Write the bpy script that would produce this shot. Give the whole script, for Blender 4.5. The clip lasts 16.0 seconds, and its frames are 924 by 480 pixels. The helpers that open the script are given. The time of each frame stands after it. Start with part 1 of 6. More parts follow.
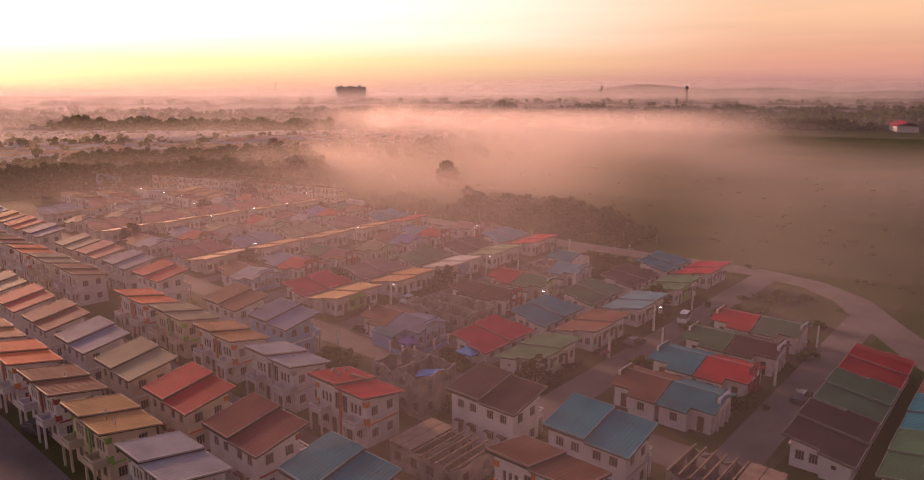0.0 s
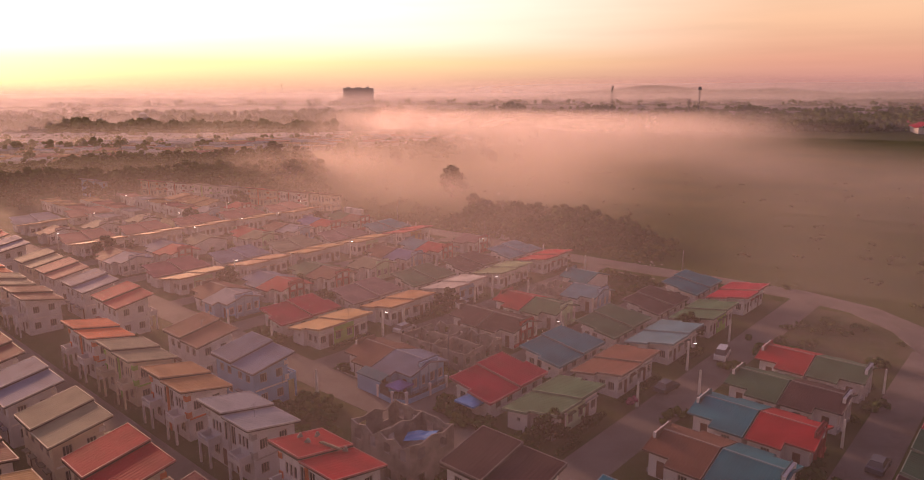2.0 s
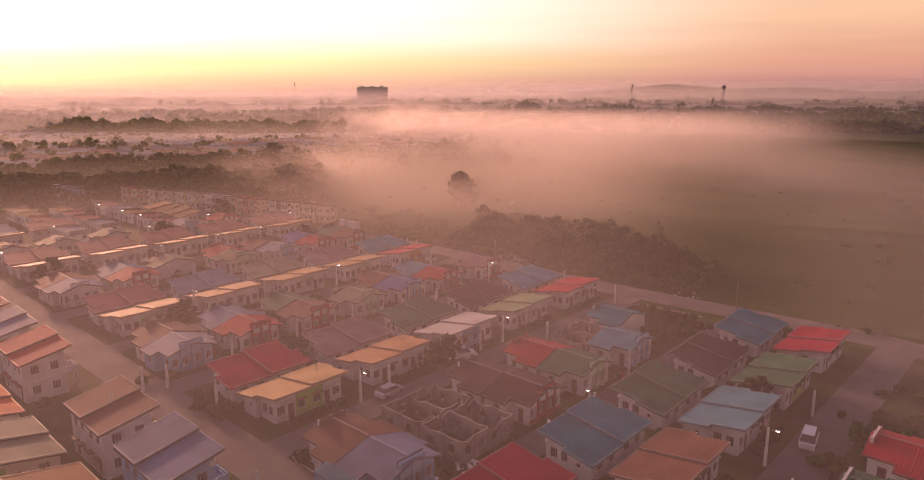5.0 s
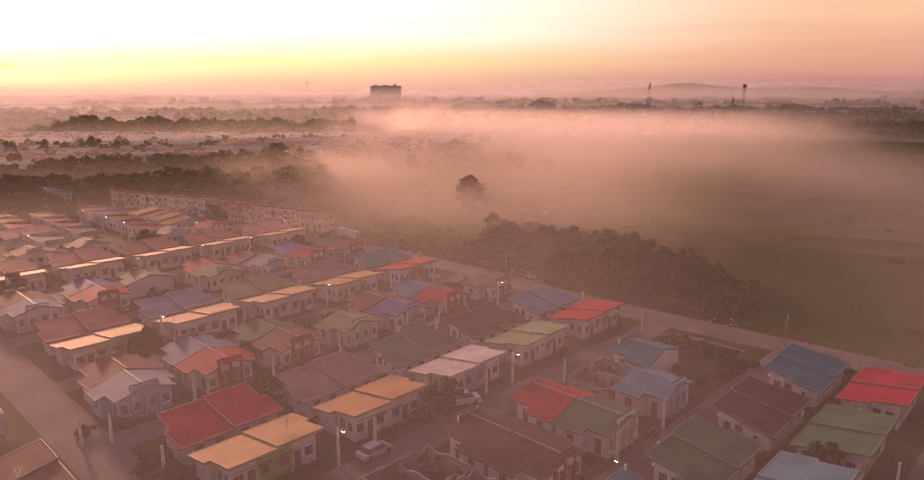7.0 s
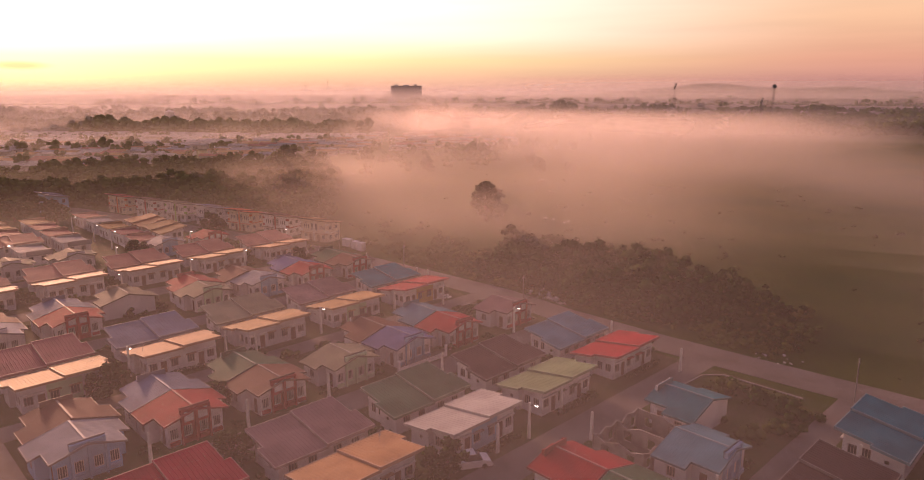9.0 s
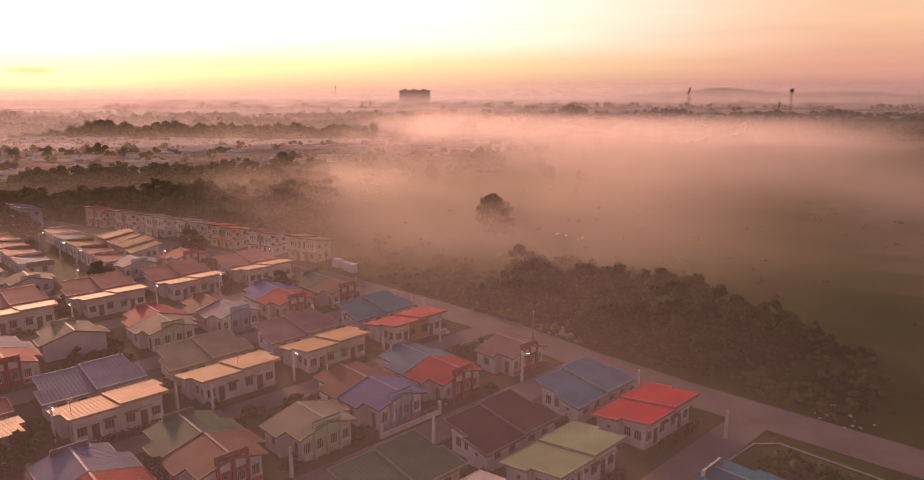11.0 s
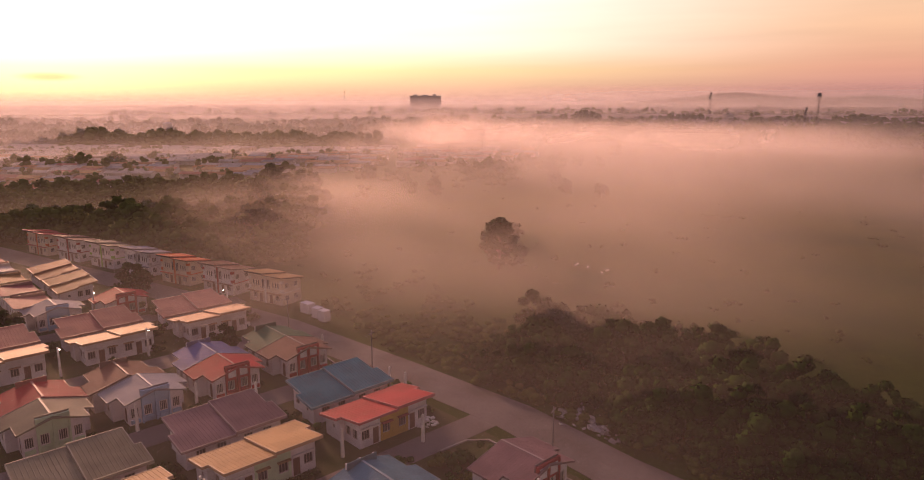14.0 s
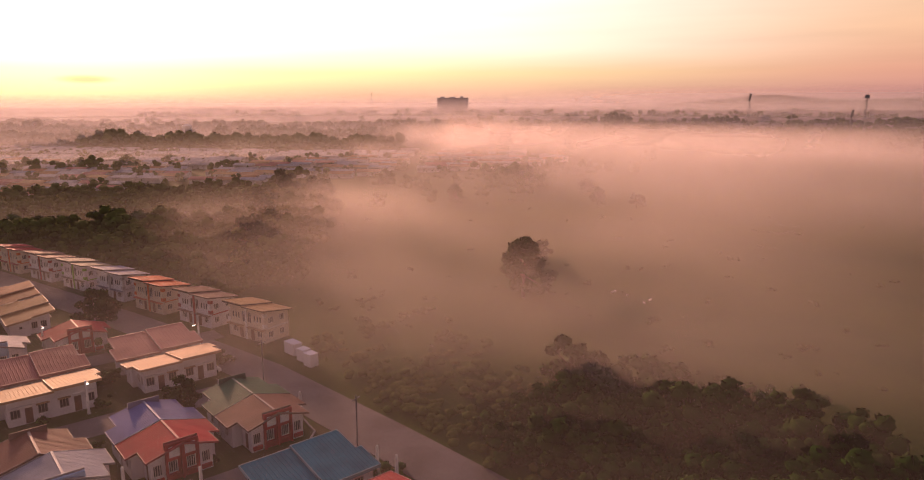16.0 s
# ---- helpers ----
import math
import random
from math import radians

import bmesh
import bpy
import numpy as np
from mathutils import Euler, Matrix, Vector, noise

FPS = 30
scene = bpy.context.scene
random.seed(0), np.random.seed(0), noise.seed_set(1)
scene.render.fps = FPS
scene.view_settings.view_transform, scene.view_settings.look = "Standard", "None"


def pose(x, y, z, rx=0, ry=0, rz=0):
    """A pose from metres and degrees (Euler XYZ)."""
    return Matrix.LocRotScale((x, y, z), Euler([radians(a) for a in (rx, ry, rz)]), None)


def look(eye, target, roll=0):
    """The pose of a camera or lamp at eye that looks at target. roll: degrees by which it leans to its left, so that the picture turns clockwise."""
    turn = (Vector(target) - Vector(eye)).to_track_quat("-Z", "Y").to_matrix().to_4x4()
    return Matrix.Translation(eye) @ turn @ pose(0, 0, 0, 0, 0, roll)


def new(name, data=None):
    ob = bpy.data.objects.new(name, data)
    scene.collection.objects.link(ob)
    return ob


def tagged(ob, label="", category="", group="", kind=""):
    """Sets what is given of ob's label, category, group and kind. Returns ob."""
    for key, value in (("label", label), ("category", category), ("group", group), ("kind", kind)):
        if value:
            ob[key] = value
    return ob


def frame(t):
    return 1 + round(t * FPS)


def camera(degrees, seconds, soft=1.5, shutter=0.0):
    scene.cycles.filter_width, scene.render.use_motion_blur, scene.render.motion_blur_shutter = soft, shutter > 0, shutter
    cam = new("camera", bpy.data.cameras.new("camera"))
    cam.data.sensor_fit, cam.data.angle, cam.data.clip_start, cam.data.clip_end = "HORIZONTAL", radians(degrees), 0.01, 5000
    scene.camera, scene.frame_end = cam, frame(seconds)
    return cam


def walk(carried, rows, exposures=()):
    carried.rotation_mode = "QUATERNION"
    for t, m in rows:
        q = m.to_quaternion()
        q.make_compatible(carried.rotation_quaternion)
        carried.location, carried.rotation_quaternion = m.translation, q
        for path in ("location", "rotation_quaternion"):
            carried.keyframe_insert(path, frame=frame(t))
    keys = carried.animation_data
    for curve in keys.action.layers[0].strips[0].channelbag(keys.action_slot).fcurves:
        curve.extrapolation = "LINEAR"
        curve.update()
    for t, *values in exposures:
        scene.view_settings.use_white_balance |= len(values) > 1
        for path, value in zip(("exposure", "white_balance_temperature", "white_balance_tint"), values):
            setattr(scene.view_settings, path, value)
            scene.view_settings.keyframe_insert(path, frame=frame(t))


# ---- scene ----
cam = camera(67.7, 16.0, 1.0)
METRES, EYE, TILT, LEAN, TURN = 150.0, 41.0, 0.0, 0.0, 40.8
ROWS = [
    (0.0, 0.0, 0.0, 0.0, 0.0, -12.27, -0.0),
    (0.5, 0.0014, 0.0276, -0.0005, 0.14, -12.22, 0.02),
    (1.0, 0.003, 0.056, -0.0009, 0.29, -12.19, 0.05),
    (1.5, 0.0046, 0.0852, -0.0015, 0.48, -12.18, 0.08),
    (2.0, 0.0064, 0.1147, -0.002, 0.66, -12.16, 0.07),
    (2.5, 0.0079, 0.1448, -0.0027, 0.8, -12.16, 0.08),
    (3.0, 0.0096, 0.1751, -0.0032, 0.99, -12.17, 0.09),
    (3.5, 0.0114, 0.2051, -0.0034, 1.2, -12.18, 0.1),
    (4.0, 0.0129, 0.2352, -0.0038, 1.41, -12.19, 0.09),
    (6.5, 0.02, 0.378, -0.0046, 2.71, -12.31, -0.01),
    (7.0, 0.0212, 0.4048, -0.005, 3.01, -12.33, -0.02),
    (7.5, 0.022, 0.4312, -0.0052, 3.35, -12.34, -0.04),
    (8.0, 0.0229, 0.4573, -0.0053, 3.9, -12.37, -0.04),
    (8.5, 0.0239, 0.4829, -0.0053, 4.38, -12.4, -0.05),
    (11.0, 0.024, 0.6324, -0.0058, 5.46, -11.97, -0.07),
    (11.5, 0.0231, 0.6667, -0.0055, 5.57, -11.88, -0.05),
    (12.0, 0.0226, 0.7016, -0.0054, 5.63, -11.81, 0.0),
    (12.5, 0.0219, 0.7374, -0.0057, 5.61, -11.74, 0.01),
    (13.0, 0.0208, 0.7736, -0.006, 5.65, -11.67, 0.03),
    (13.5, 0.0195, 0.8105, -0.0064, 5.9, -11.61, 0.06),
    (14.0, 0.0189, 0.847, -0.0065, 6.39, -11.54, 0.04),
    (14.5, 0.0177, 0.8844, -0.0068, 6.99, -11.48, 0.01),
    (15.0, 0.0163, 0.9224, -0.0075, 7.6, -11.45, 0.02),
    (15.5, 0.0152, 0.9608, -0.0083, 8.19, -11.41, 0.04),
    (16.0, 0.0132, 0.9991, -0.0088, 8.67, -11.36, 0.01),
]
walk(cam, [(t, pose(0, 0, EYE, TILT, LEAN, TURN) @ pose(METRES * x, METRES * y, METRES * z, 90 + pitch, roll, yaw)) for t, x, y, z, yaw, pitch, roll in ROWS], [(0.0, 0.0, 6500, 23), (16.0, 0.0, 6500, 22)])

FWD = (-0.653, 0.757)  # plan direction of flight
SUN_AZ = (-0.985, 0.17)  # plan direction of the dawn glow

# ---- world, sun, exposure ----
scene.cycles.transparent_max_bounces = 96
world = bpy.data.worlds.new("dawn_sky")
scene.world = world
world.use_nodes = True
wn, wl = world.node_tree.nodes, world.node_tree.links
wn.clear()
w_out, w_bg = wn.new("ShaderNodeOutputWorld"), wn.new("ShaderNodeBackground")
w_sky = wn.new("ShaderNodeTexSky")
w_sky.sky_type, w_sky.sun_disc = "NISHITA", False
w_sky.sun_elevation, w_sky.sun_rotation = radians(11.0), radians(-80.0)
w_sky.air_density, w_sky.dust_density = 1.0, 3.0
w_tc = wn.new("ShaderNodeTexCoord")
w_sep = wn.new("ShaderNodeSeparateXYZ")
wl.new(w_tc.outputs["Generated"], w_sep.inputs[0])


def w_ramp(stops, src):
    r = wn.new("ShaderNodeValToRGB")
    e = r.color_ramp.elements
    while len(e) < len(stops):
        e.new(0.5)
    for k, (p, c) in zip(e, stops):
        k.position, k.color = p, (*c, 1)
    wl.new(src, r.inputs[0])
    return r.outputs[0]


# elevation 0..1 stretched so that the low sky gets most of the ramp
w_el = wn.new("ShaderNodeMath")
w_el.operation, w_el.use_clamp = "POWER", True
w_el.inputs[1].default_value = 0.5
w_max = wn.new("ShaderNodeMath")
w_max.operation = "MAXIMUM"
w_max.inputs[1].default_value = 0.0
wl.new(w_sep.outputs[2], w_max.inputs[0])
wl.new(w_max.outputs[0], w_el.inputs[0])
# sine of elevation .02 -> .14, .05 -> .22, .1 -> .32, .2 -> .45
toward = w_ramp([(0.0, (0.82, 0.45, 0.34)), (0.12, (0.90, 0.52, 0.33)), (0.20, (1.0, 0.78, 0.38)), (0.27, (1.25, 1.12, 0.85)), (0.42, (1.4, 1.28, 1.10)), (0.54, (0.62, 0.47, 0.43)), (1.0, (0.25, 0.205, 0.31))], w_el.outputs[0])
aside = w_ramp([(0.0, (0.50, 0.28, 0.25)), (0.12, (0.58, 0.28, 0.23)), (0.20, (0.74, 0.36, 0.24)), (0.30, (0.86, 0.51, 0.29)), (0.42, (0.92, 0.64, 0.39)), (0.54, (0.40, 0.27, 0.26)), (1.0, (0.25, 0.205, 0.31))], w_el.outputs[0])
w_dot = wn.new("ShaderNodeVectorMath")
w_dot.operation = "DOT_PRODUCT"
w_dot.inputs[1].default_value = (SUN_AZ[0], SUN_AZ[1], 0.0)
wl.new(w_tc.outputs["Generated"], w_dot.inputs[0])
w_side = wn.new("ShaderNodeMapRange")
w_side.interpolation_type = "SMOOTHSTEP"
w_side.inputs["From Min"].default_value, w_side.inputs["From Max"].default_value = 0.42, 0.97
wl.new(w_dot.outputs["Value"], w_side.inputs["Value"])
w_mix = wn.new("ShaderNodeMix")
w_mix.data_type = "RGBA"
wl.new(w_side.outputs[0], w_mix.inputs["Factor"])
wl.new(aside, w_mix.inputs["A"])
wl.new(toward, w_mix.inputs["B"])
# streaks of thin cloud low over the horizon
w_map = wn.new("ShaderNodeMapping")
w_map.inputs["Scale"].default_value = (2.2, 2.2, 34.0)
wl.new(w_tc.outputs["Generated"], w_map.inputs[0])
w_noise = wn.new("ShaderNodeTexNoise")
w_noise.inputs["Scale"].default_value, w_noise.inputs["Detail"].default_value = 1.4, 5.0
wl.new(w_map.outputs[0], w_noise.inputs["Vector"])
w_cl = wn.new("ShaderNodeMapRange")
w_cl.inputs["From Min"].default_value, w_cl.inputs["From Max"].default_value = 0.35, 0.72
w_cl.inputs["To Min"].default_value, w_cl.inputs["To Max"].default_value = 1.03, 0.93
wl.new(w_noise.outputs[0], w_cl.inputs["Value"])
w_mul = wn.new("ShaderNodeVectorMath")
w_mul.operation = "SCALE"
wl.new(w_mix.outputs["Result"], w_mul.inputs[0])
wl.new(w_cl.outputs[0], w_mul.inputs["Scale"])
w_nis = wn.new("ShaderNodeVectorMath")
w_nis.operation = "SCALE"
w_nis.inputs["Scale"].default_value = 0.02
wl.new(w_sky.outputs[0], w_nis.inputs[0])
w_add = wn.new("ShaderNodeVectorMath")
w_add.operation = "ADD"
wl.new(w_mul.outputs[0], w_add.inputs[0])
wl.new(w_nis.outputs[0], w_add.inputs[1])
# one small flat cloud bank low in the glow
w_t, w_e = wn.new("ShaderNodeVectorMath"), wn.new("ShaderNodeMath")
w_t.operation = "DOT_PRODUCT"
w_t.inputs[1].default_value = (-math.sin(radians(167.5)) / 0.034, math.cos(radians(167.5)) / 0.034, 0)
wl.new(w_tc.outputs["Generated"], w_t.inputs[0])
w_e.operation = "MULTIPLY_ADD"
w_e.inputs[1].default_value, w_e.inputs[2].default_value = 1 / 0.0052, -0.0275 / 0.0052
wl.new(w_sep.outputs[2], w_e.inputs[0])
w_h = wn.new("ShaderNodeCombineXYZ")
wl.new(w_t.outputs["Value"], w_h.inputs[0])
wl.new(w_e.outputs[0], w_h.inputs[1])
w_len = wn.new("ShaderNodeVectorMath")
w_len.operation = "LENGTH"
wl.new(w_h.outputs[0], w_len.inputs[0])
w_cm = wn.new("ShaderNodeMapRange")
w_cm.interpolation_type = "SMOOTHSTEP"
w_cm.inputs["From Min"].default_value, w_cm.inputs["From Max"].default_value = 0.3, 1.3
w_cm.inputs["To Min"].default_value, w_cm.inputs["To Max"].default_value = 0.62, 1.0
wl.new(w_len.outputs["Value"], w_cm.inputs["Value"])
w_cs = wn.new("ShaderNodeVectorMath")
w_cs.operation = "SCALE"
wl.new(w_add.outputs[0], w_cs.inputs[0])
# the sky opposite the dawn is still dim
w_far, w_dim = wn.new("ShaderNodeMapRange"), wn.new("ShaderNodeMath")
w_far.inputs["From Min"].default_value, w_far.inputs["From Max"].default_value = -0.6, 0.2
w_far.inputs["To Min"].default_value, w_far.inputs["To Max"].default_value = 0.5, 1.0
wl.new(w_dot.outputs["Value"], w_far.inputs["Value"])
w_dim.operation = "MULTIPLY"
wl.new(w_cm.outputs[0], w_dim.inputs[0])
wl.new(w_far.outputs[0], w_dim.inputs[1])
wl.new(w_dim.outputs[0], w_cs.inputs["Scale"])
wl.new(w_cs.outputs[0], w_bg.inputs["Color"])
wl.new(w_bg.outputs[0], w_out.inputs[0])

sun = new("sun", bpy.data.lights.new("sun", "SUN"))
sun.data.energy, sun.data.angle, sun.data.color = 4.8, radians(5), (1.0, 0.53, 0.31)
sun.matrix_world = look((0, 0, 0), (-SUN_AZ[0], -SUN_AZ[1], -0.20))

# ---- materials ----
def shader(name, color, rough=0.7, vary=0.25, scale=1.0, bump=0.0, random_amount=0.0, spec=0.4, metal=0.0, second=None, detail_scale=9.0, coords="Object"):
    """Principled surface with broad stains and fine grain; second: a colour that the broad noise mixes in."""
    m = bpy.data.materials.new(name)
    m.use_nodes = True
    n, l = m.node_tree.nodes, m.node_tree.links
    b = n["Principled BSDF"]
    b.inputs["Roughness"].default_value, b.inputs["Metallic"].default_value = rough, metal
    b.inputs["Specular IOR Level"].default_value = spec
    tc = n.new("ShaderNodeTexCoord")
    big, small = n.new("ShaderNodeTexNoise"), n.new("ShaderNodeTexNoise")
    big.inputs["Scale"].default_value, big.inputs["Detail"].default_value = 0.35 * scale, 4
    small.inputs["Scale"].default_value, small.inputs["Detail"].default_value = detail_scale * scale, 3
    for t in (big, small):
        l.new(tc.outputs[coords], t.inputs["Vector"])
    mix = n.new("ShaderNodeMix")
    mix.data_type = "RGBA"
    mix.inputs["A"].default_value = (*color, 1)
    mix.inputs["B"].default_value = (*(second or [c * (1 - vary) for c in color]), 1)
    rng = n.new("ShaderNodeMapRange")
    rng.inputs["From Min"].default_value, rng.inputs["From Max"].default_value = 0.38, 0.66
    l.new(big.outputs[0], rng.inputs["Value"])
    l.new(rng.outputs[0], mix.inputs["Factor"])
    hsv = n.new("ShaderNodeHueSaturation")
    l.new(mix.outputs["Result"], hsv.inputs["Color"])
    val = n.new("ShaderNodeMapRange")
    val.inputs["To Min"].default_value, val.inputs["To Max"].default_value = 1 - vary * 0.6, 1 + vary * 0.6
    l.new(small.outputs[0], val.inputs["Value"])
    out = val.outputs[0]
    if random_amount:
        info = n.new("ShaderNodeObjectInfo")
        rr = n.new("ShaderNodeMapRange")
        rr.inputs["To Min"].default_value, rr.inputs["To Max"].default_value = 1 - random_amount, 1 + random_amount
        l.new(info.outputs["Random"], rr.inputs["Value"])
        mu = n.new("ShaderNodeMath")
        mu.operation = "MULTIPLY"
        l.new(out, mu.inputs[0])
        l.new(rr.outputs[0], mu.inputs[1])
        out = mu.outputs[0]
    l.new(out, hsv.inputs["Value"])
    l.new(hsv.outputs[0], b.inputs["Base Color"])
    if bump:
        bp = n.new("ShaderNodeBump")
        bp.inputs["Strength"].default_value, bp.inputs["Distance"].default_value = bump, 0.03
        l.new(small.outputs[0], bp.inputs["Height"])
        l.new(bp.outputs[0], b.inputs["Normal"])
    return m


ROOF = {
    "orange": (0.58, 0.13, 0.045), "red": (0.36, 0.020, 0.030), "crimson": (0.36, 0.010, 0.04), "maroon": (0.14, 0.030, 0.040),
    "brown": (0.17, 0.075, 0.055), "dark": (0.07, 0.035, 0.04), "tan": (0.36, 0.185, 0.085), "cream": (0.37, 0.22, 0.09),
    "olive": (0.24, 0.22, 0.15), "green": (0.055, 0.125, 0.075), "gray": (0.26, 0.27, 0.31), "slate": (0.14, 0.17, 0.26),
    "blue": (0.022, 0.165, 0.225), "blueg": (0.09, 0.20, 0.27), "mauve": (0.24, 0.14, 0.15), "white": (0.40, 0.37, 0.36),
    "lav": (0.11, 0.13, 0.30), "wine": (0.27, 0.06, 0.09), "pink": (0.38, 0.16, 0.13), "sage": (0.19, 0.25, 0.14),
}
ROOF_WORDS = {
    "orange": "orange-red", "red": "red", "crimson": "crimson", "maroon": "maroon", "brown": "brown", "dark": "dark brown", "tan": "tan",
    "cream": "cream", "olive": "olive grey", "green": "dull green", "gray": "pale grey", "slate": "slate grey", "blue": "blue",
    "blueg": "grey-blue", "mauve": "dusky mauve", "white": "off-white", "lav": "lavender blue", "wine": "wine red", "pink": "faded pink", "sage": "pale sage green",
}
ROOF_MAT = {k: shader("roof_" + k, c, rough=0.62, vary=0.26, scale=0.8, random_amount=0.12, spec=0.07, detail_scale=14) for k, c in ROOF.items()}
TRIM_MAT = {k: shader("trim_" + k, [v * 0.6 + 0.06 for v in c], rough=0.6, spec=0.2, vary=0.2) for k, c in ROOF.items()}
RIDGE_MAT = {k: shader("ridge_" + k, [v * 0.8 + 0.12 for v in c], rough=0.6, vary=0.2, spec=0.2) for k, c in ROOF.items()}
WALL = {k: shader("wall_" + k, c, rough=0.85, vary=0.16, scale=1.3, bump=0.15, random_amount=0.06) for k, c in {
    "white": (0.62, 0.60, 0.63), "cream": (0.58, 0.51, 0.41), "pale": (0.54, 0.55, 0.60), "bluish": (0.25, 0.42, 0.66)}.items()}
ACCENT = {k: shader("accent_" + k, c, rough=0.8, vary=0.18, scale=1.5) for k, c in {
    "green": (0.24, 0.44, 0.10), "blue": (0.30, 0.43, 0.60), "red": (0.30, 0.04, 0.04), "orange": (0.52, 0.15, 0.05), "gold": (0.42, 0.28, 0.06),
    "white": (0.70, 0.68, 0.66), "gray": (0.40, 0.40, 0.42), "brown": (0.22, 0.10, 0.07), "mint": (0.45, 0.58, 0.42)}.items()}
CONCRETE = shader("concrete", (0.42, 0.40, 0.38), rough=0.9, vary=0.3, scale=0.8, bump=0.3)
RAW = shader("raw_blockwork", (0.27, 0.24, 0.23), rough=0.95, vary=0.4, scale=1.6, bump=0.5)
POST = shader("post_concrete", (0.66, 0.64, 0.62), rough=0.85, vary=0.2, scale=2)
GLASS = shader("window_glass", (0.055, 0.052, 0.06), rough=0.12, vary=0.2, spec=0.6)
FRAME = shader("window_frame", (0.40, 0.36, 0.35), rough=0.6, vary=0.2, scale=3)
GRILLE = shader("window_bars", (0.62, 0.60, 0.58), rough=0.6, vary=0.1, scale=3)
DOOR = shader("door_wood", (0.14, 0.07, 0.05), rough=0.6, vary=0.3, scale=4)
# near-black colour stands for the shade under the roof edges
EAVES_SHADE = shader("eaves_shade", (0.055, 0.045, 0.042), rough=0.8, vary=0.3, scale=2)
METAL = shader("painted_metal", (0.16, 0.16, 0.17), rough=0.5, vary=0.2, scale=3)
ROADM = shader("road_concrete", (0.145, 0.125, 0.118), rough=0.9, spec=0.2, vary=0.3, scale=0.5, bump=0.2, detail_scale=5)
KERB = shader("kerb_concrete", (0.27, 0.25, 0.24), rough=0.9, vary=0.2, scale=1)
BARK = shader("bark", (0.10, 0.07, 0.05), rough=0.9, vary=0.4, scale=4, bump=0.5)
LEAF = shader("leaf_dark", (0.013, 0.040, 0.004), rough=0.9, spec=0.03, vary=0.25, scale=0.4, second=(0.026, 0.052, 0.007), random_amount=0.2, detail_scale=4)
LEAF_FAR = shader("leaf_far", (0.048, 0.078, 0.011), rough=0.9, spec=0.03, vary=0.2, scale=0.12, second=(0.080, 0.095, 0.018))
SHRUB = shader("leaf_shrub", (0.042, 0.068, 0.009), rough=0.9, spec=0.04, vary=0.3, scale=0.25, second=(0.066, 0.074, 0.012))
PINK = shader("leaf_bougainvillea", (0.30, 0.05, 0.12), rough=0.7, vary=0.4, scale=2)


def ground_material():
    m = shader("field_and_lawn", (0.026, 0.047, 0.008), rough=0.95, spec=0.03, vary=0.35, scale=0.07, bump=0.4, second=(0.046, 0.062, 0.009), detail_scale=24)
    return m


GROUND = ground_material()
EARTH = shader("yard_earth", (0.034, 0.052, 0.011), rough=0.95, spec=0.1, vary=0.4, scale=0.5, bump=0.4, second=(0.068, 0.060, 0.030), detail_scale=6)

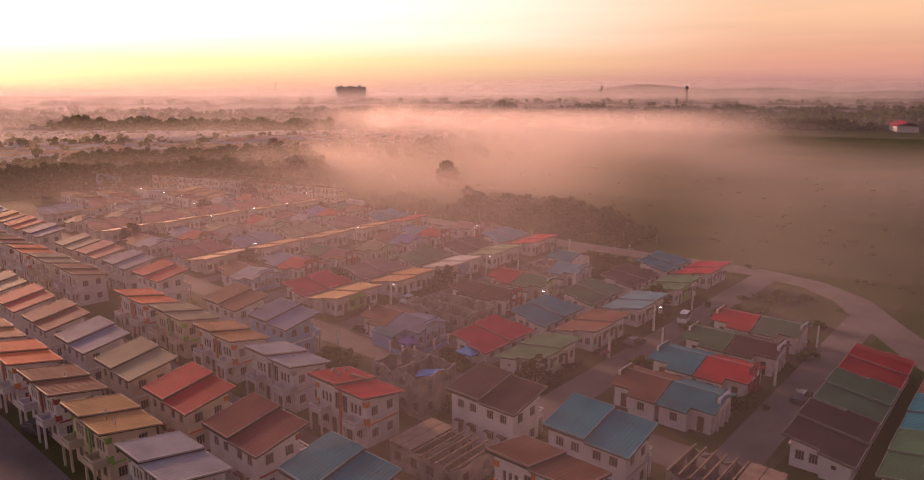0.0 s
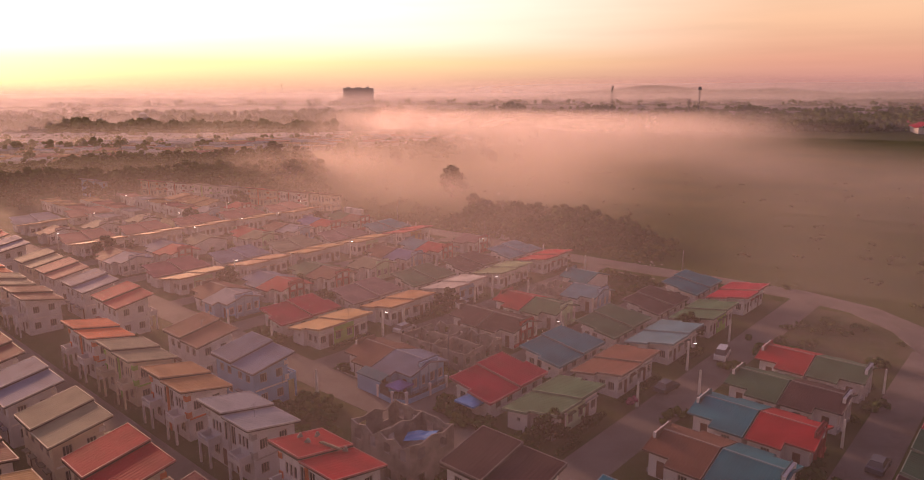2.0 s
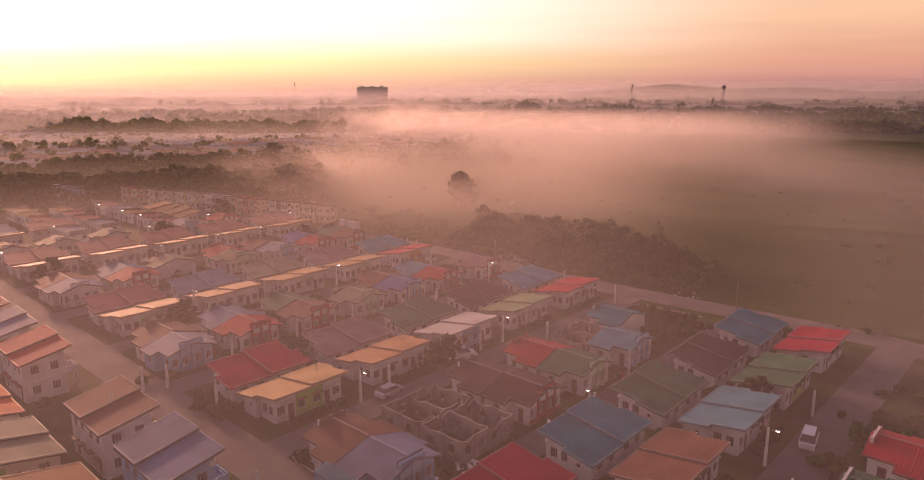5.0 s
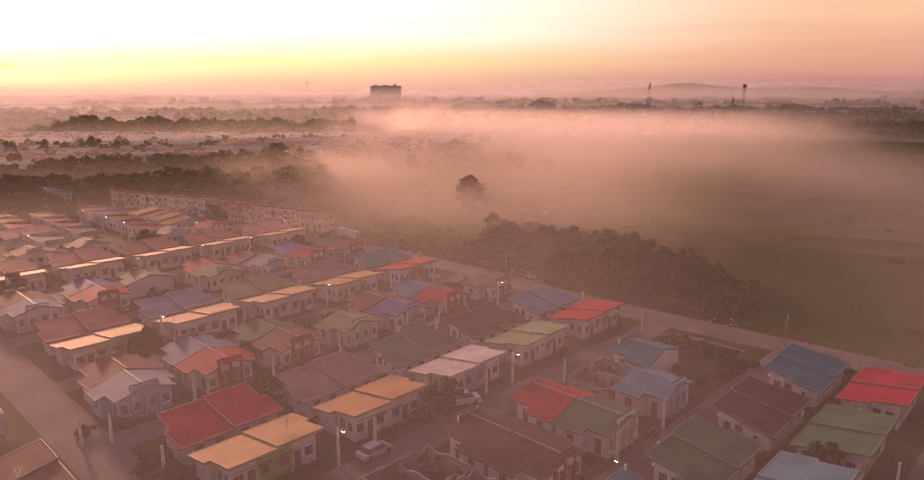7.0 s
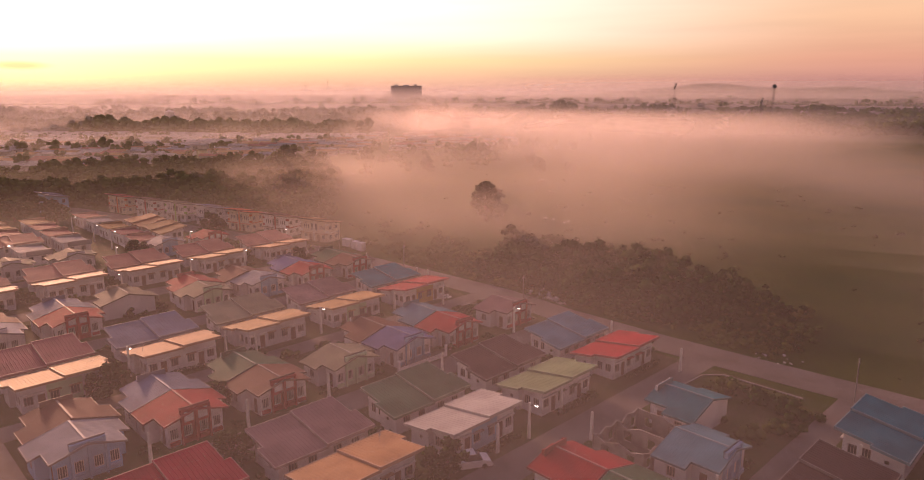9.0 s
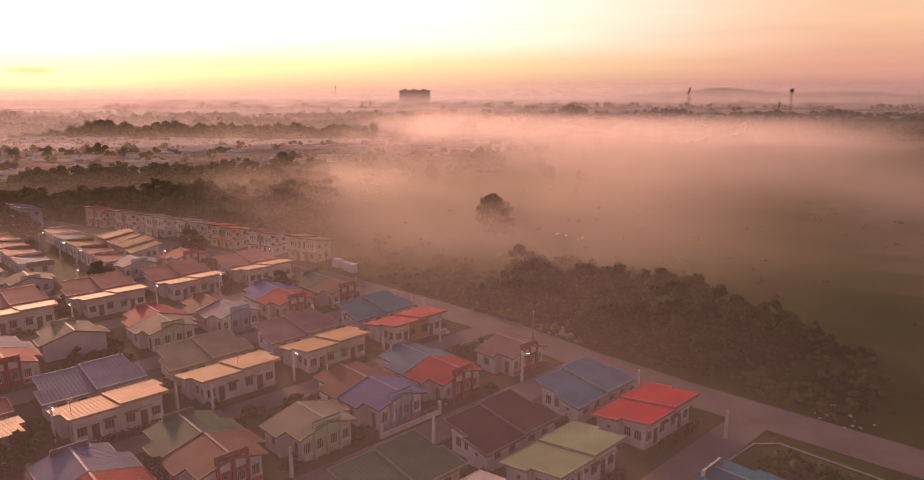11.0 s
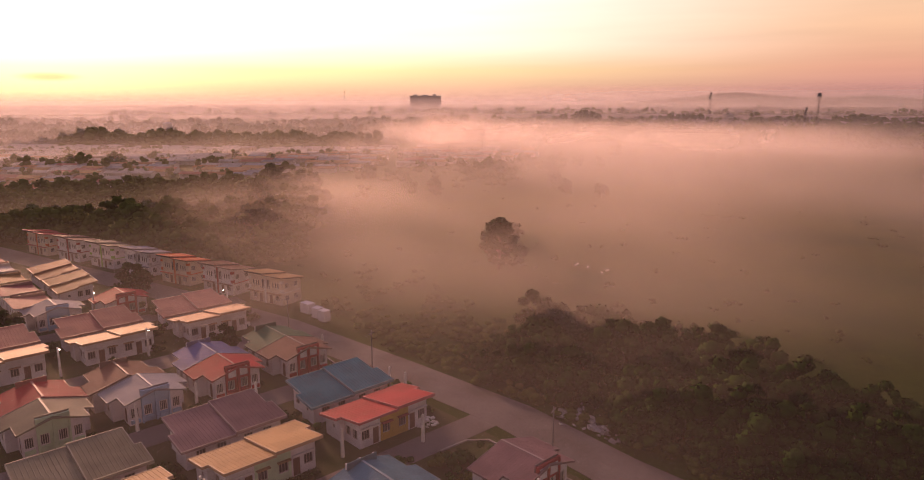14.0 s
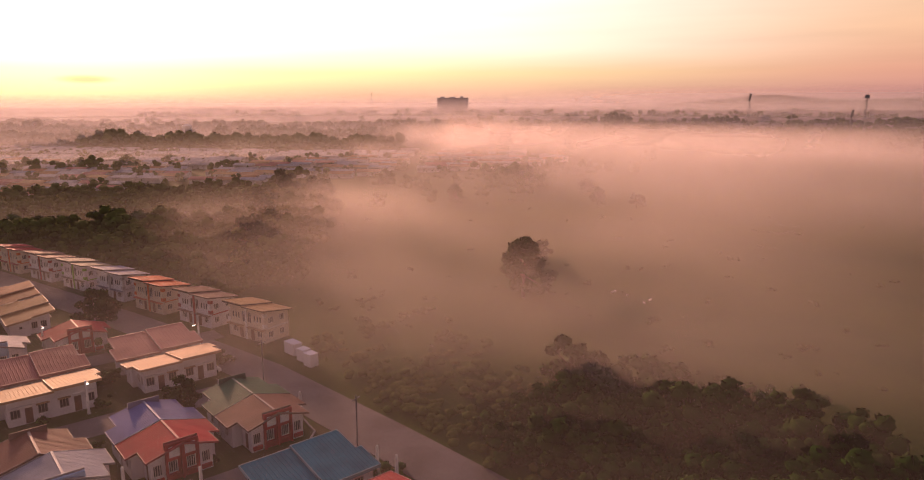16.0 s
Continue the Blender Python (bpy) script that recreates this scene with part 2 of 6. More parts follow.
# ---- mesh helpers ----
class Shape:
    """Collects faces for one mesh."""

    def __init__(self):
        self.v, self.f = [], []

    def face(self, *pts):
        k = len(self.v)
        self.v += [tuple(p) for p in pts]
        self.f.append(tuple(range(k, k + len(pts))))

    def box(self, x0, y0, z0, x1, y1, z1, top=0.0):
        """A box; top: how far the upper face is drawn in (a worn, chamfered head)."""
        k = len(self.v)
        t = top
        self.v += [(x0, y0, z0), (x1, y0, z0), (x1, y1, z0), (x0, y1, z0), (x0 + t, y0 + t, z1), (x1 - t, y0 + t, z1), (x1 - t, y1 - t, z1), (x0 + t, y1 - t, z1)]
        self.f += [(k, k + 3, k + 2, k + 1), (k + 4, k + 5, k + 6, k + 7)] + [(k + i, k + (i + 1) % 4, k + 4 + (i + 1) % 4, k + 4 + i) for i in range(4)]

    def beam(self, a, b, r, sides=6, r1=None):
        a, b = Vector(a), Vector(b)
        q = (b - a).to_track_quat("Z", "Y")
        k = len(self.v)
        for p, rad in ((a, r), (b, r if r1 is None else r1)):
            for i in range(sides):
                w = 2 * math.pi * i / sides
                self.v.append(tuple(p + q @ Vector((rad * math.cos(w), rad * math.sin(w), 0))))
        self.f += [(k + i, k + (i + 1) % sides, k + sides + (i + 1) % sides, k + sides + i) for i in range(sides)]
        self.f += [tuple(range(k + sides - 1, k - 1, -1)), tuple(range(k + sides, k + 2 * sides))]

    def wall(self, a, b, bottom, tops, holes=(), depth=0.16):
        """A wall face from plan point a to b, its outside to the right of that way. tops: (share, z) corners of its upper edge.
        holes: (u0, z0, u1, z1) in metres along it, with reveals that go in."""
        a, b = Vector(a), Vector(b)
        length = (b - a).length
        way = (b - a) / length
        inward = Vector((-way.y, way.x))
        cuts = sorted({0.0, length, *(s * length for s, _ in tops), *(h[0] for h in holes), *(h[2] for h in holes)})

        def top(u):
            for (s0, z0), (s1, z1) in zip(tops, tops[1:]):
                if s0 * length - 1e-6 <= u <= s1 * length + 1e-6:
                    return z0 + (z1 - z0) * (u - s0 * length) / max((s1 - s0) * length, 1e-6)
            return tops[-1][1]

        def at(u, z, d=0.0):
            p = a + way * u + inward * d
            return (p.x, p.y, z)

        for u0, u1 in zip(cuts, cuts[1:]):
            if u1 - u0 < 1e-4:
                continue
            mid, z = (u0 + u1) / 2, bottom
            for h in sorted((h for h in holes if h[0] <= mid <= h[2]), key=lambda h: h[1]):
                self.face(at(u0, z), at(u1, z), at(u1, h[1]), at(u0, h[1]))
                z = h[3]
            self.face(at(u0, z), at(u1, z), at(u1, top(u1)), at(u0, top(u0)))
        for u0, z0, u1, z1 in holes:
            for p, q in (((u0, z0), (u1, z0)), ((u1, z0), (u1, z1)), ((u1, z1), (u0, z1)), ((u0, z1), (u0, z0))):
                self.face(at(*p), at(*p, depth), at(*q, depth), at(*q))

    def mesh(self, name):
        seen, remap, verts = {}, [], []
        for p in self.v:
            key = (round(p[0], 4), round(p[1], 4), round(p[2], 4))
            if key not in seen:
                seen[key] = len(verts)
                verts.append(p)
            remap.append(seen[key])
        faces = [tuple(dict.fromkeys(remap[i] for i in f)) for f in self.f]
        me = bpy.data.meshes.new(name)
        me.from_pydata(verts, [], [f for f in faces if len(f) > 2])
        me.materials.append(None)
        me.update()
        return me


MESHES = {}


def part(name, key, build, mat, parent=None, label="", at=None):
    """One mesh object under a thing or part; alike pieces share the mesh that build() makes for the key."""
    if key not in MESHES:
        made = build()
        MESHES[key] = made.mesh(name) if isinstance(made, Shape) else made
    ob = new(name, MESHES[key])
    ob.material_slots[0].link = "OBJECT"
    ob.material_slots[0].material = mat
    ob.parent = parent
    if at is not None:
        ob.matrix_basis = at
    if label:
        ob["label"] = label
    return ob


def thing(name, label, category, m, group="", kind=""):
    ob = new(name)
    ob.empty_display_size = 0.5
    ob.matrix_basis = m
    return tagged(ob, label, category, group, kind)


def solid(name, shape, mat, label, category, kind="", m=None):
    """A thing that is one mesh."""
    ob = part(name, object(), lambda: shape, mat, at=m)
    return tagged(ob, label, category, "", kind)


# ---- windows and doors, set into holes ----
def window_shape(w, h, bars):
    """One lattice: an outer frame and upright bars, cut from one plate."""
    s = Shape()
    t, g = 0.07, 0.022
    us = [-w / 2, -w / 2 + t] + [v for i in range(1, bars) for v in (-w / 2 + w * i / bars - g, -w / 2 + w * i / bars + g)] + [w / 2 - t, w / 2]
    zs = [0, t, h - t, h]
    full = lambda i, j: 0 <= i < len(us) - 1 and 0 <= j < 3 and (j != 1 or i % 2 == 0)
    for i in range(len(us) - 1):
        for j in range(3):
            if not full(i, j):
                continue
            u0, u1, z0, z1 = us[i], us[i + 1], zs[j], zs[j + 1]
            s.face((0.05, u0, z0), (0.05, u1, z0), (0.05, u1, z1), (0.05, u0, z1))
            for di, dj, p, q in ((-1, 0, (u0, z0), (u0, z1)), (1, 0, (u1, z1), (u1, z0)), (0, -1, (u1, z0), (u0, z0)), (0, 1, (u0, z1), (u1, z1))):
                if not full(i + di, j + dj):
                    s.face((0.05, *p), (0.05, *q), (-0.02, *q), (-0.02, *p))
    return s


def pane_shape(w, h):
    s = Shape()
    s.box(-0.03, -w / 2 + 0.03, 0.03, -0.015, w / 2 - 0.03, h - 0.03)
    return s


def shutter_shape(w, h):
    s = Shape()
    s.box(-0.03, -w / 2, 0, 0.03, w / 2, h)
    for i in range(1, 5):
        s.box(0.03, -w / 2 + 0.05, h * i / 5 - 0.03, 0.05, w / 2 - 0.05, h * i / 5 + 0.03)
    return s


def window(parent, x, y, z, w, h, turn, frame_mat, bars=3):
    """turn: degrees; 0 looks along +x. Set 0.1 m into the wall. Sides the camera never sees get plain louvred shutters
    without frame or pane.
    """
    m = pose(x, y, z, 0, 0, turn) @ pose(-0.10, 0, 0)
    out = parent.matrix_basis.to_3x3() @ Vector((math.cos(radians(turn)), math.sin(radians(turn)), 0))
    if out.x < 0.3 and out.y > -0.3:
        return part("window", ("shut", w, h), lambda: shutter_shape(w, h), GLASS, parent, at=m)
    ob = part("window", ("win", w, h, bars), lambda: window_shape(w, h, bars), frame_mat, parent, at=m)
    part("pane", ("pane", w, h), lambda: pane_shape(w, h), GLASS, ob)
    return ob


def door(parent, x, y, z, w, h, turn, mat):
    def build():
        s = Shape()
        s.box(-0.03, -w / 2, 0, 0.03, w / 2, h)
        s.box(0.03, -w / 2 + 0.12, 0.25, 0.05, w / 2 - 0.12, h * 0.45)
        s.box(0.03, -w / 2 + 0.12, h * 0.52, 0.05, w / 2 - 0.12, h - 0.15)
        return s
    return part("door", ("door", w, h), build, mat, parent, at=pose(x, y, z, 0, 0, turn) @ pose(-0.08, 0, 0))


def box_part(name, parent, dims, mat, label="", chamfer=0.0):
    def build():
        s = Shape()
        s.box(*dims, top=chamfer)
        return s
    return part(name, ("box", dims, chamfer), build, mat, parent, label)


def sheet(outline, z_at, ribs_along_x=True, thick=0.10, rib=0.46, lift=0.03):
    """A ribbed metal roof sheet over a plan outline made of stretches (y0, y1, x0, x1); z_at(x, y) is its top."""
    s = Shape()
    for y0, y1, x0, x1 in outline:
        n = max(1, round((y1 - y0) / rib))
        for i in range(n):
            a, b = y0 + (y1 - y0) * i / n, y0 + (y1 - y0) * (i + 1) / n
            c, d = a + (b - a) * 0.72, a + (b - a) * 0.86
            for p, q, zp, zq in ((a, c, 0, 0), (c, d, 0, lift), (d, b, lift, 0)):
                s.face((x0, p, z_at(x0, p) + zp), (x1, p, z_at(x1, p) + zp), (x1, q, z_at(x1, q) + zq), (x0, q, z_at(x0, q) + zq))
        s.face((x0, y0, z_at(x0, y0) - thick), (x0, y1, z_at(x0, y1) - thick), (x1, y1, z_at(x1, y1) - thick), (x1, y0, z_at(x1, y0) - thick))
    return s


def rim(loop, z_at, drop=0.26, out=0.05, up=0.05):
    """A fascia board round a roof's plan loop (counter-clockwise)."""
    s = Shape()
    n = len(loop)
    cx, cy = sum(p[0] for p in loop) / n, sum(p[1] for p in loop) / n
    for (x0, y0), (x1, y1) in zip(loop, loop[1:] + loop[:1]):
        d = Vector((x1 - x0, y1 - y0)).normalized()
        o = Vector((d.y, -d.x)) * out
        za, zb = z_at(x0, y0), z_at(x1, y1)
        A, B = (x0 + o.x, y0 + o.y), (x1 + o.x, y1 + o.y)
        A, B = (A[0] - d.x * out, A[1] - d.y * out), (B[0] + d.x * out, B[1] + d.y * out)
        s.face((*A, za - drop), (*B, zb - drop), (*B, zb + up), (*A, za + up))
        s.face((x0, y0, za - drop), (*A, za - drop), (*A, za + up), (x0, y0, za + up))
        s.face((*A, za + up), (*B, zb + up), (x1 - o.x, y1 - o.y, zb + up), (x0 - o.x, y0 - o.y, za + up))
        s.face((x1, y1, zb - drop), (x0, y0, za - drop), (*A, za - drop), (*B, zb - drop))
        s.face((x0 - o.x, y0 - o.y, za + up), (x1 - o.x, y1 - o.y, zb + up), (x1 - o.x, y1 - o.y, zb - 0.02), (x0 - o.x, y0 - o.y, za - 0.02))
    return s


# ---- house kinds: local +x is the front, the party wall lies on y = 0, x = 0 is the line between two backs ----
def shed_house(m, roof, wall="white", accent="white", group="single-storey shed-roofed duplexes", frame_mat=None):
    """A single-storey duplex under two stepped lean-to roofs, high at the front."""
    frame_mat = frame_mat or FRAME
    h = thing("duplex_house", f"single-storey white duplex with stepped {ROOF_WORDS[roof]} metal shed roofs", "house", m, group)
    X0, X1, XN = 0.9, 8.45, 4.6
    YR, YF = 6.3, 5.6
    z_lo, z_hi = 2.62, 3.80
    zf = lambda x: z_lo + (z_hi - z_lo) * (x - X0) / (X1 - X0) - 0.10
    bx0, bx1, bn, yr, yf = 1.4, 7.6, 4.4, 5.7, 5.05

    def body():
        s = Shape()
        hw = 1.05
        front = [(yf + y - w / 2, z, yf + y + w / 2, z + hh) for y, w, z, hh in ((-4.2, 1.1, 0.95, 1.2), (-2.75, 0.85, 0.05, 2.05), (-1.2, 1.1, 0.95, 1.2), (1.2, 1.1, 0.95, 1.2), (2.75, 0.85, 0.05, 2.05), (4.2, 1.1, 0.95, 1.2))]
        s.wall((bx1, -yf), (bx1, yf), 0, [(0, zf(bx1)), (1, zf(bx1))], front)
        for side in (-1, 1):
            q = [(bx1 - x - w / 2, z, bx1 - x + w / 2, z + hh) for x, w, z, hh in ((6.6, 0.95, 0.95, 1.2), (5.2, 0.95, 0.95, 1.2))]
            if side > 0:
                s.wall((bx1, yf), (bn, yf), 0, [(0, zf(bx1)), (1, zf(bn))], q)
                s.wall((bn, yf), (bn, yr), 0, [(0, zf(bn)), (1, zf(bn))])
                s.wall((bn, yr), (bx0, yr), 0, [(0, zf(bn)), (1, zf(bx0))], [(1.1, 1.35, 1.6, 1.85)])
            else:
                w0 = bx1 - bn
                q = [(w0 - u1, z0, w0 - u0, z1) for u0, z0, u1, z1 in q]
                s.wall((bn, -yf), (bx1, -yf), 0, [(0, zf(bn)), (1, zf(bx1))], q)
                s.wall((bn, -yr), (bn, -yf), 0, [(0, zf(bn)), (1, zf(bn))])
                s.wall((bx0, -yr), (bn, -yr), 0, [(0, zf(bx0)), (1, zf(bn))], [(1.4, 1.35, 1.9, 1.85)])
        rear = [(yr + y - 0.55, 1.1, yr + y + 0.55, 2.0) for y in (-4.0, -1.6, 1.6, 4.0)]
        s.wall((bx0, yr), (bx0, -yr), 0, [(0, zf(bx0)), (1, zf(bx0))], rear)
        return s

    w = part("wall", "shed_body", body, WALL[wall], h)
    far = -1 if (m.to_3x3() @ Vector((0, 1, 0))).dot((-0.7, 0.7, 0)) < 0 else 1
    for side in (-1, 1):
        st = 0.26 if side == far else 0.0
        z_at = lambda x, y, st=st: z_lo + (z_hi - z_lo) * (x - X0) / (X1 - X0) + st

        def roof_shape(side=side, z_at=z_at):
            r, f = sorted((0.0, side * YR)), sorted((0.0, side * YF))
            return sheet([(*r, X0, XN), (*f, XN, X1)], z_at)

        def fascia(side=side, z_at=z_at):
            loop = [(X0, 0), (X1, 0), (X1, side * YF), (XN, side * YF), (XN, side * YR), (X0, side * YR)]
            return rim(loop if side > 0 else loop[::-1], z_at, drop=0.34 if st else 0.26)

        r = part("roof", ("shed_roof", side, st), roof_shape, ROOF_MAT[roof], h)
        part("fascia", ("shed_fascia", side, st), fascia, RIDGE_MAT[roof], r)
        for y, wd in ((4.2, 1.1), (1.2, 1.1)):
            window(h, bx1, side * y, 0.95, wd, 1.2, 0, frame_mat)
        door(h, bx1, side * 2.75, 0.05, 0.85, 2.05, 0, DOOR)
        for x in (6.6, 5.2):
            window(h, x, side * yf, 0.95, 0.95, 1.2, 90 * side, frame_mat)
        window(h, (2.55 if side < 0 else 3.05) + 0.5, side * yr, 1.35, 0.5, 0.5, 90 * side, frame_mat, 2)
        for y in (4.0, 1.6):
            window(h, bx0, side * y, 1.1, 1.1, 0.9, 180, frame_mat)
        y0, y1 = sorted((side * 0.45, side * 1.95))
        box_part("canopy", h, (bx1 + 0.003, y0, 2.28, bx1 + 0.45, y1, 2.40), TRIM_MAT[roof])
        y0, y1 = sorted((side * 2.2, side * 4.95))
        box_part("ledge", h, (bx1 + 0.003, y0, 2.42, bx1 + 0.30, y1, 2.54), WALL[wall])
    if accent != "white":
        def panel():
            s = Shape()
            holes = [(2.1 + y - 0.55, 0.95, 2.1 + y + 0.55, 2.15) for y in (-1.2, 1.2)]
            s.wall((bx1 + 0.02, -2.1), (bx1 + 0.02, 2.1), 0, [(0, 3.2), (1, 3.2)], holes, 0.02)
            return s
        part("accent_wall", "shed_accent", panel, ACCENT[accent], h, f"{accent} painted middle of the front")
    return h


def gable_house(m, roof, wall="white", accent="white", group="single-storey gabled duplexes"):
    """A single-storey duplex, ridge from back to front, with a raised centre panel on the front."""
    h = thing("gabled_house", f"white gabled duplex with {ROOF_WORDS[roof]} metal roof and raised front", "house", m, group)
    RZ, SL = 4.2, 0.28
    X0, X1, XN, YR, YF = 0.12, 7.05, 4.0, 5.0, 3.8
    bx0, bx1, bn, yr, yf = 0.3, 6.5, 3.9, 4.45, 3.25
    zy = lambda y: RZ - SL * abs(y)
    zw = lambda y: zy(y) - 0.10

    def body():
        s = Shape()
        front = [(yf + y - w / 2, z, yf + y + w / 2, z + hh) for y, w, z, hh in ((-2.55, 0.95, 0.9, 1.35), (-0.95, 0.95, 0.9, 1.35), (0.95, 0.95, 0.9, 1.35), (2.55, 0.95, 0.9, 1.35))]
        s.wall((bx1, -yf), (bx1, yf), 0, [(0, zw(yf)), (0.5, zw(0)), (1, zw(yf))], front)
        s.wall((bx1, yf), (bn, yf), 0, [(0, zw(yf)), (1, zw(yf))], [(0.9, 0.05, 1.75, 2.05)])
        s.wall((bn, yf), (bn, yr), 0, [(0, zw(yf)), (1, zw(yr))])
        s.wall((bn, yr), (bx0, yr), 0, [(0, zw(yr)), (1, zw(yr))], [(1.2, 0.95, 2.2, 2.1)])
        s.wall((bx0, yr), (bx0, -yr), 0, [(0, zw(yr)), (0.5, zw(0)), (1, zw(yr))])
        s.wall((bx0, -yr), (bn, -yr), 0, [(0, zw(yr)), (1, zw(yr))], [(1.4, 0.95, 2.4, 2.1)])
        s.wall((bn, -yr), (bn, -yf), 0, [(0, zw(yr)), (1, zw(yf))])
        s.wall((bn, -yf), (bx1, -yf), 0, [(0, zw(yf)), (1, zw(yf))], [(0.85, 0.05, 1.7, 2.05)])
        return s

    part("wall", "gable_body", body, WALL[wall], h)
    z_at = lambda x, y: zy(y)
    for side in (-1, 1):
        def roof_shape(side=side):
            # ribs run down the slope, so the strips are laid out along x
            s = Shape()
            for x0, x1, yy in ((X0, XN, YR), (XN, X1, YF)):
                n = round((x1 - x0) / 0.34)
                for i in range(n):
                    a, b = x0 + (x1 - x0) * i / n, x0 + (x1 - x0) * (i + 1) / n
                    c, d = a + (b - a) * 0.72, a + (b - a) * 0.86
                    for p, q, zp, zq in ((a, c, 0, 0), (c, d, 0, 0.02), (d, b, 0.02, 0)):
                        s.face((p, 0, RZ + zp), (q, 0, RZ + zq), (q, side * yy, zy(yy) + zq), (p, side * yy, zy(yy) + zp))
                s.face((x0, 0, RZ - 0.1), (x1, 0, RZ - 0.1), (x1, side * yy, zy(yy) - 0.1), (x0, side * yy, zy(yy) - 0.1))
            return s

        def fascia(side=side):
            loop = [(X0, 0), (X1, 0), (X1, side * YF), (XN, side * YF), (XN, side * YR), (X0, side * YR)]
            return rim(loop if side > 0 else loop[::-1], z_at, drop=0.2, out=0.04, up=0.03)

        r = part("roof", ("gable_roof", side), roof_shape, ROOF_MAT[roof], h)
        part("fascia", ("gable_fascia", side), fascia, TRIM_MAT[roof], r)
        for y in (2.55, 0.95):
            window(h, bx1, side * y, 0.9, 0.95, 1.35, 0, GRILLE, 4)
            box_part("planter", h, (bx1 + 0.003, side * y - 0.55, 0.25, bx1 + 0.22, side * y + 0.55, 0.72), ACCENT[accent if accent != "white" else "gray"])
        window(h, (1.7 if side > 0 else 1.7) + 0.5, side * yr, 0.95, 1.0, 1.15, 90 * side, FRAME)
        door(h, bn + 1.275, side * yf, 0.05, 0.85, 2.0, 90 * side, DOOR)

    def ridge():
        s = Shape()
        s.box(X0, -0.16, RZ - 0.01, X1 - 0.4, 0.16, RZ + 0.06, top=0.05)
        return s

    part("ridge_cap", "gable_ridge", ridge, RIDGE_MAT[roof], h)

    # raised centre panel: two bays between piers
    def panel():
        s = Shape()
        holes = [(1.75 + y - 0.5, 0.9, 1.75 + y + 0.5, 2.25) for y in (-0.95, 0.95)]
        s.wall((bx1 + 0.02, -1.75), (bx1 + 0.02, 1.75), 0, [(0, 2.6), (1, 2.6)], holes, 0.02)
        s.wall((bx1 + 0.26, -1.75), (bx1 + 0.26, 1.75), 2.45, [(0, 4.15), (1, 4.15)])
        for y in (-1.75, -0.1, 1.55):
            s.box(bx1 + 0.003, y, 0.0, bx1 + 0.36, y + 0.2, 4.35)
        s.box(bx1 + 0.003, -1.55, 4.10, bx1 + 0.30, 1.55, 4.30)
        return s

    f = part("front_panel", "gable_panel", panel, ACCENT[accent] if accent != "white" else WALL[wall], h, f"{accent} raised centre panel")
    box_part("panel_back", f, (bx1 - 0.12, -1.8, 3.6, bx1 - 0.003, 1.8, 4.52), TRIM_MAT[roof], chamfer=0.02)
    for y in (-0.82, 0.82) if accent == "red" else ():
        box_part("inset", f, (bx1 + 0.255, y - 0.55, 2.75, bx1 + 0.29, y + 0.55, 3.95), WALL["white"])
    return h


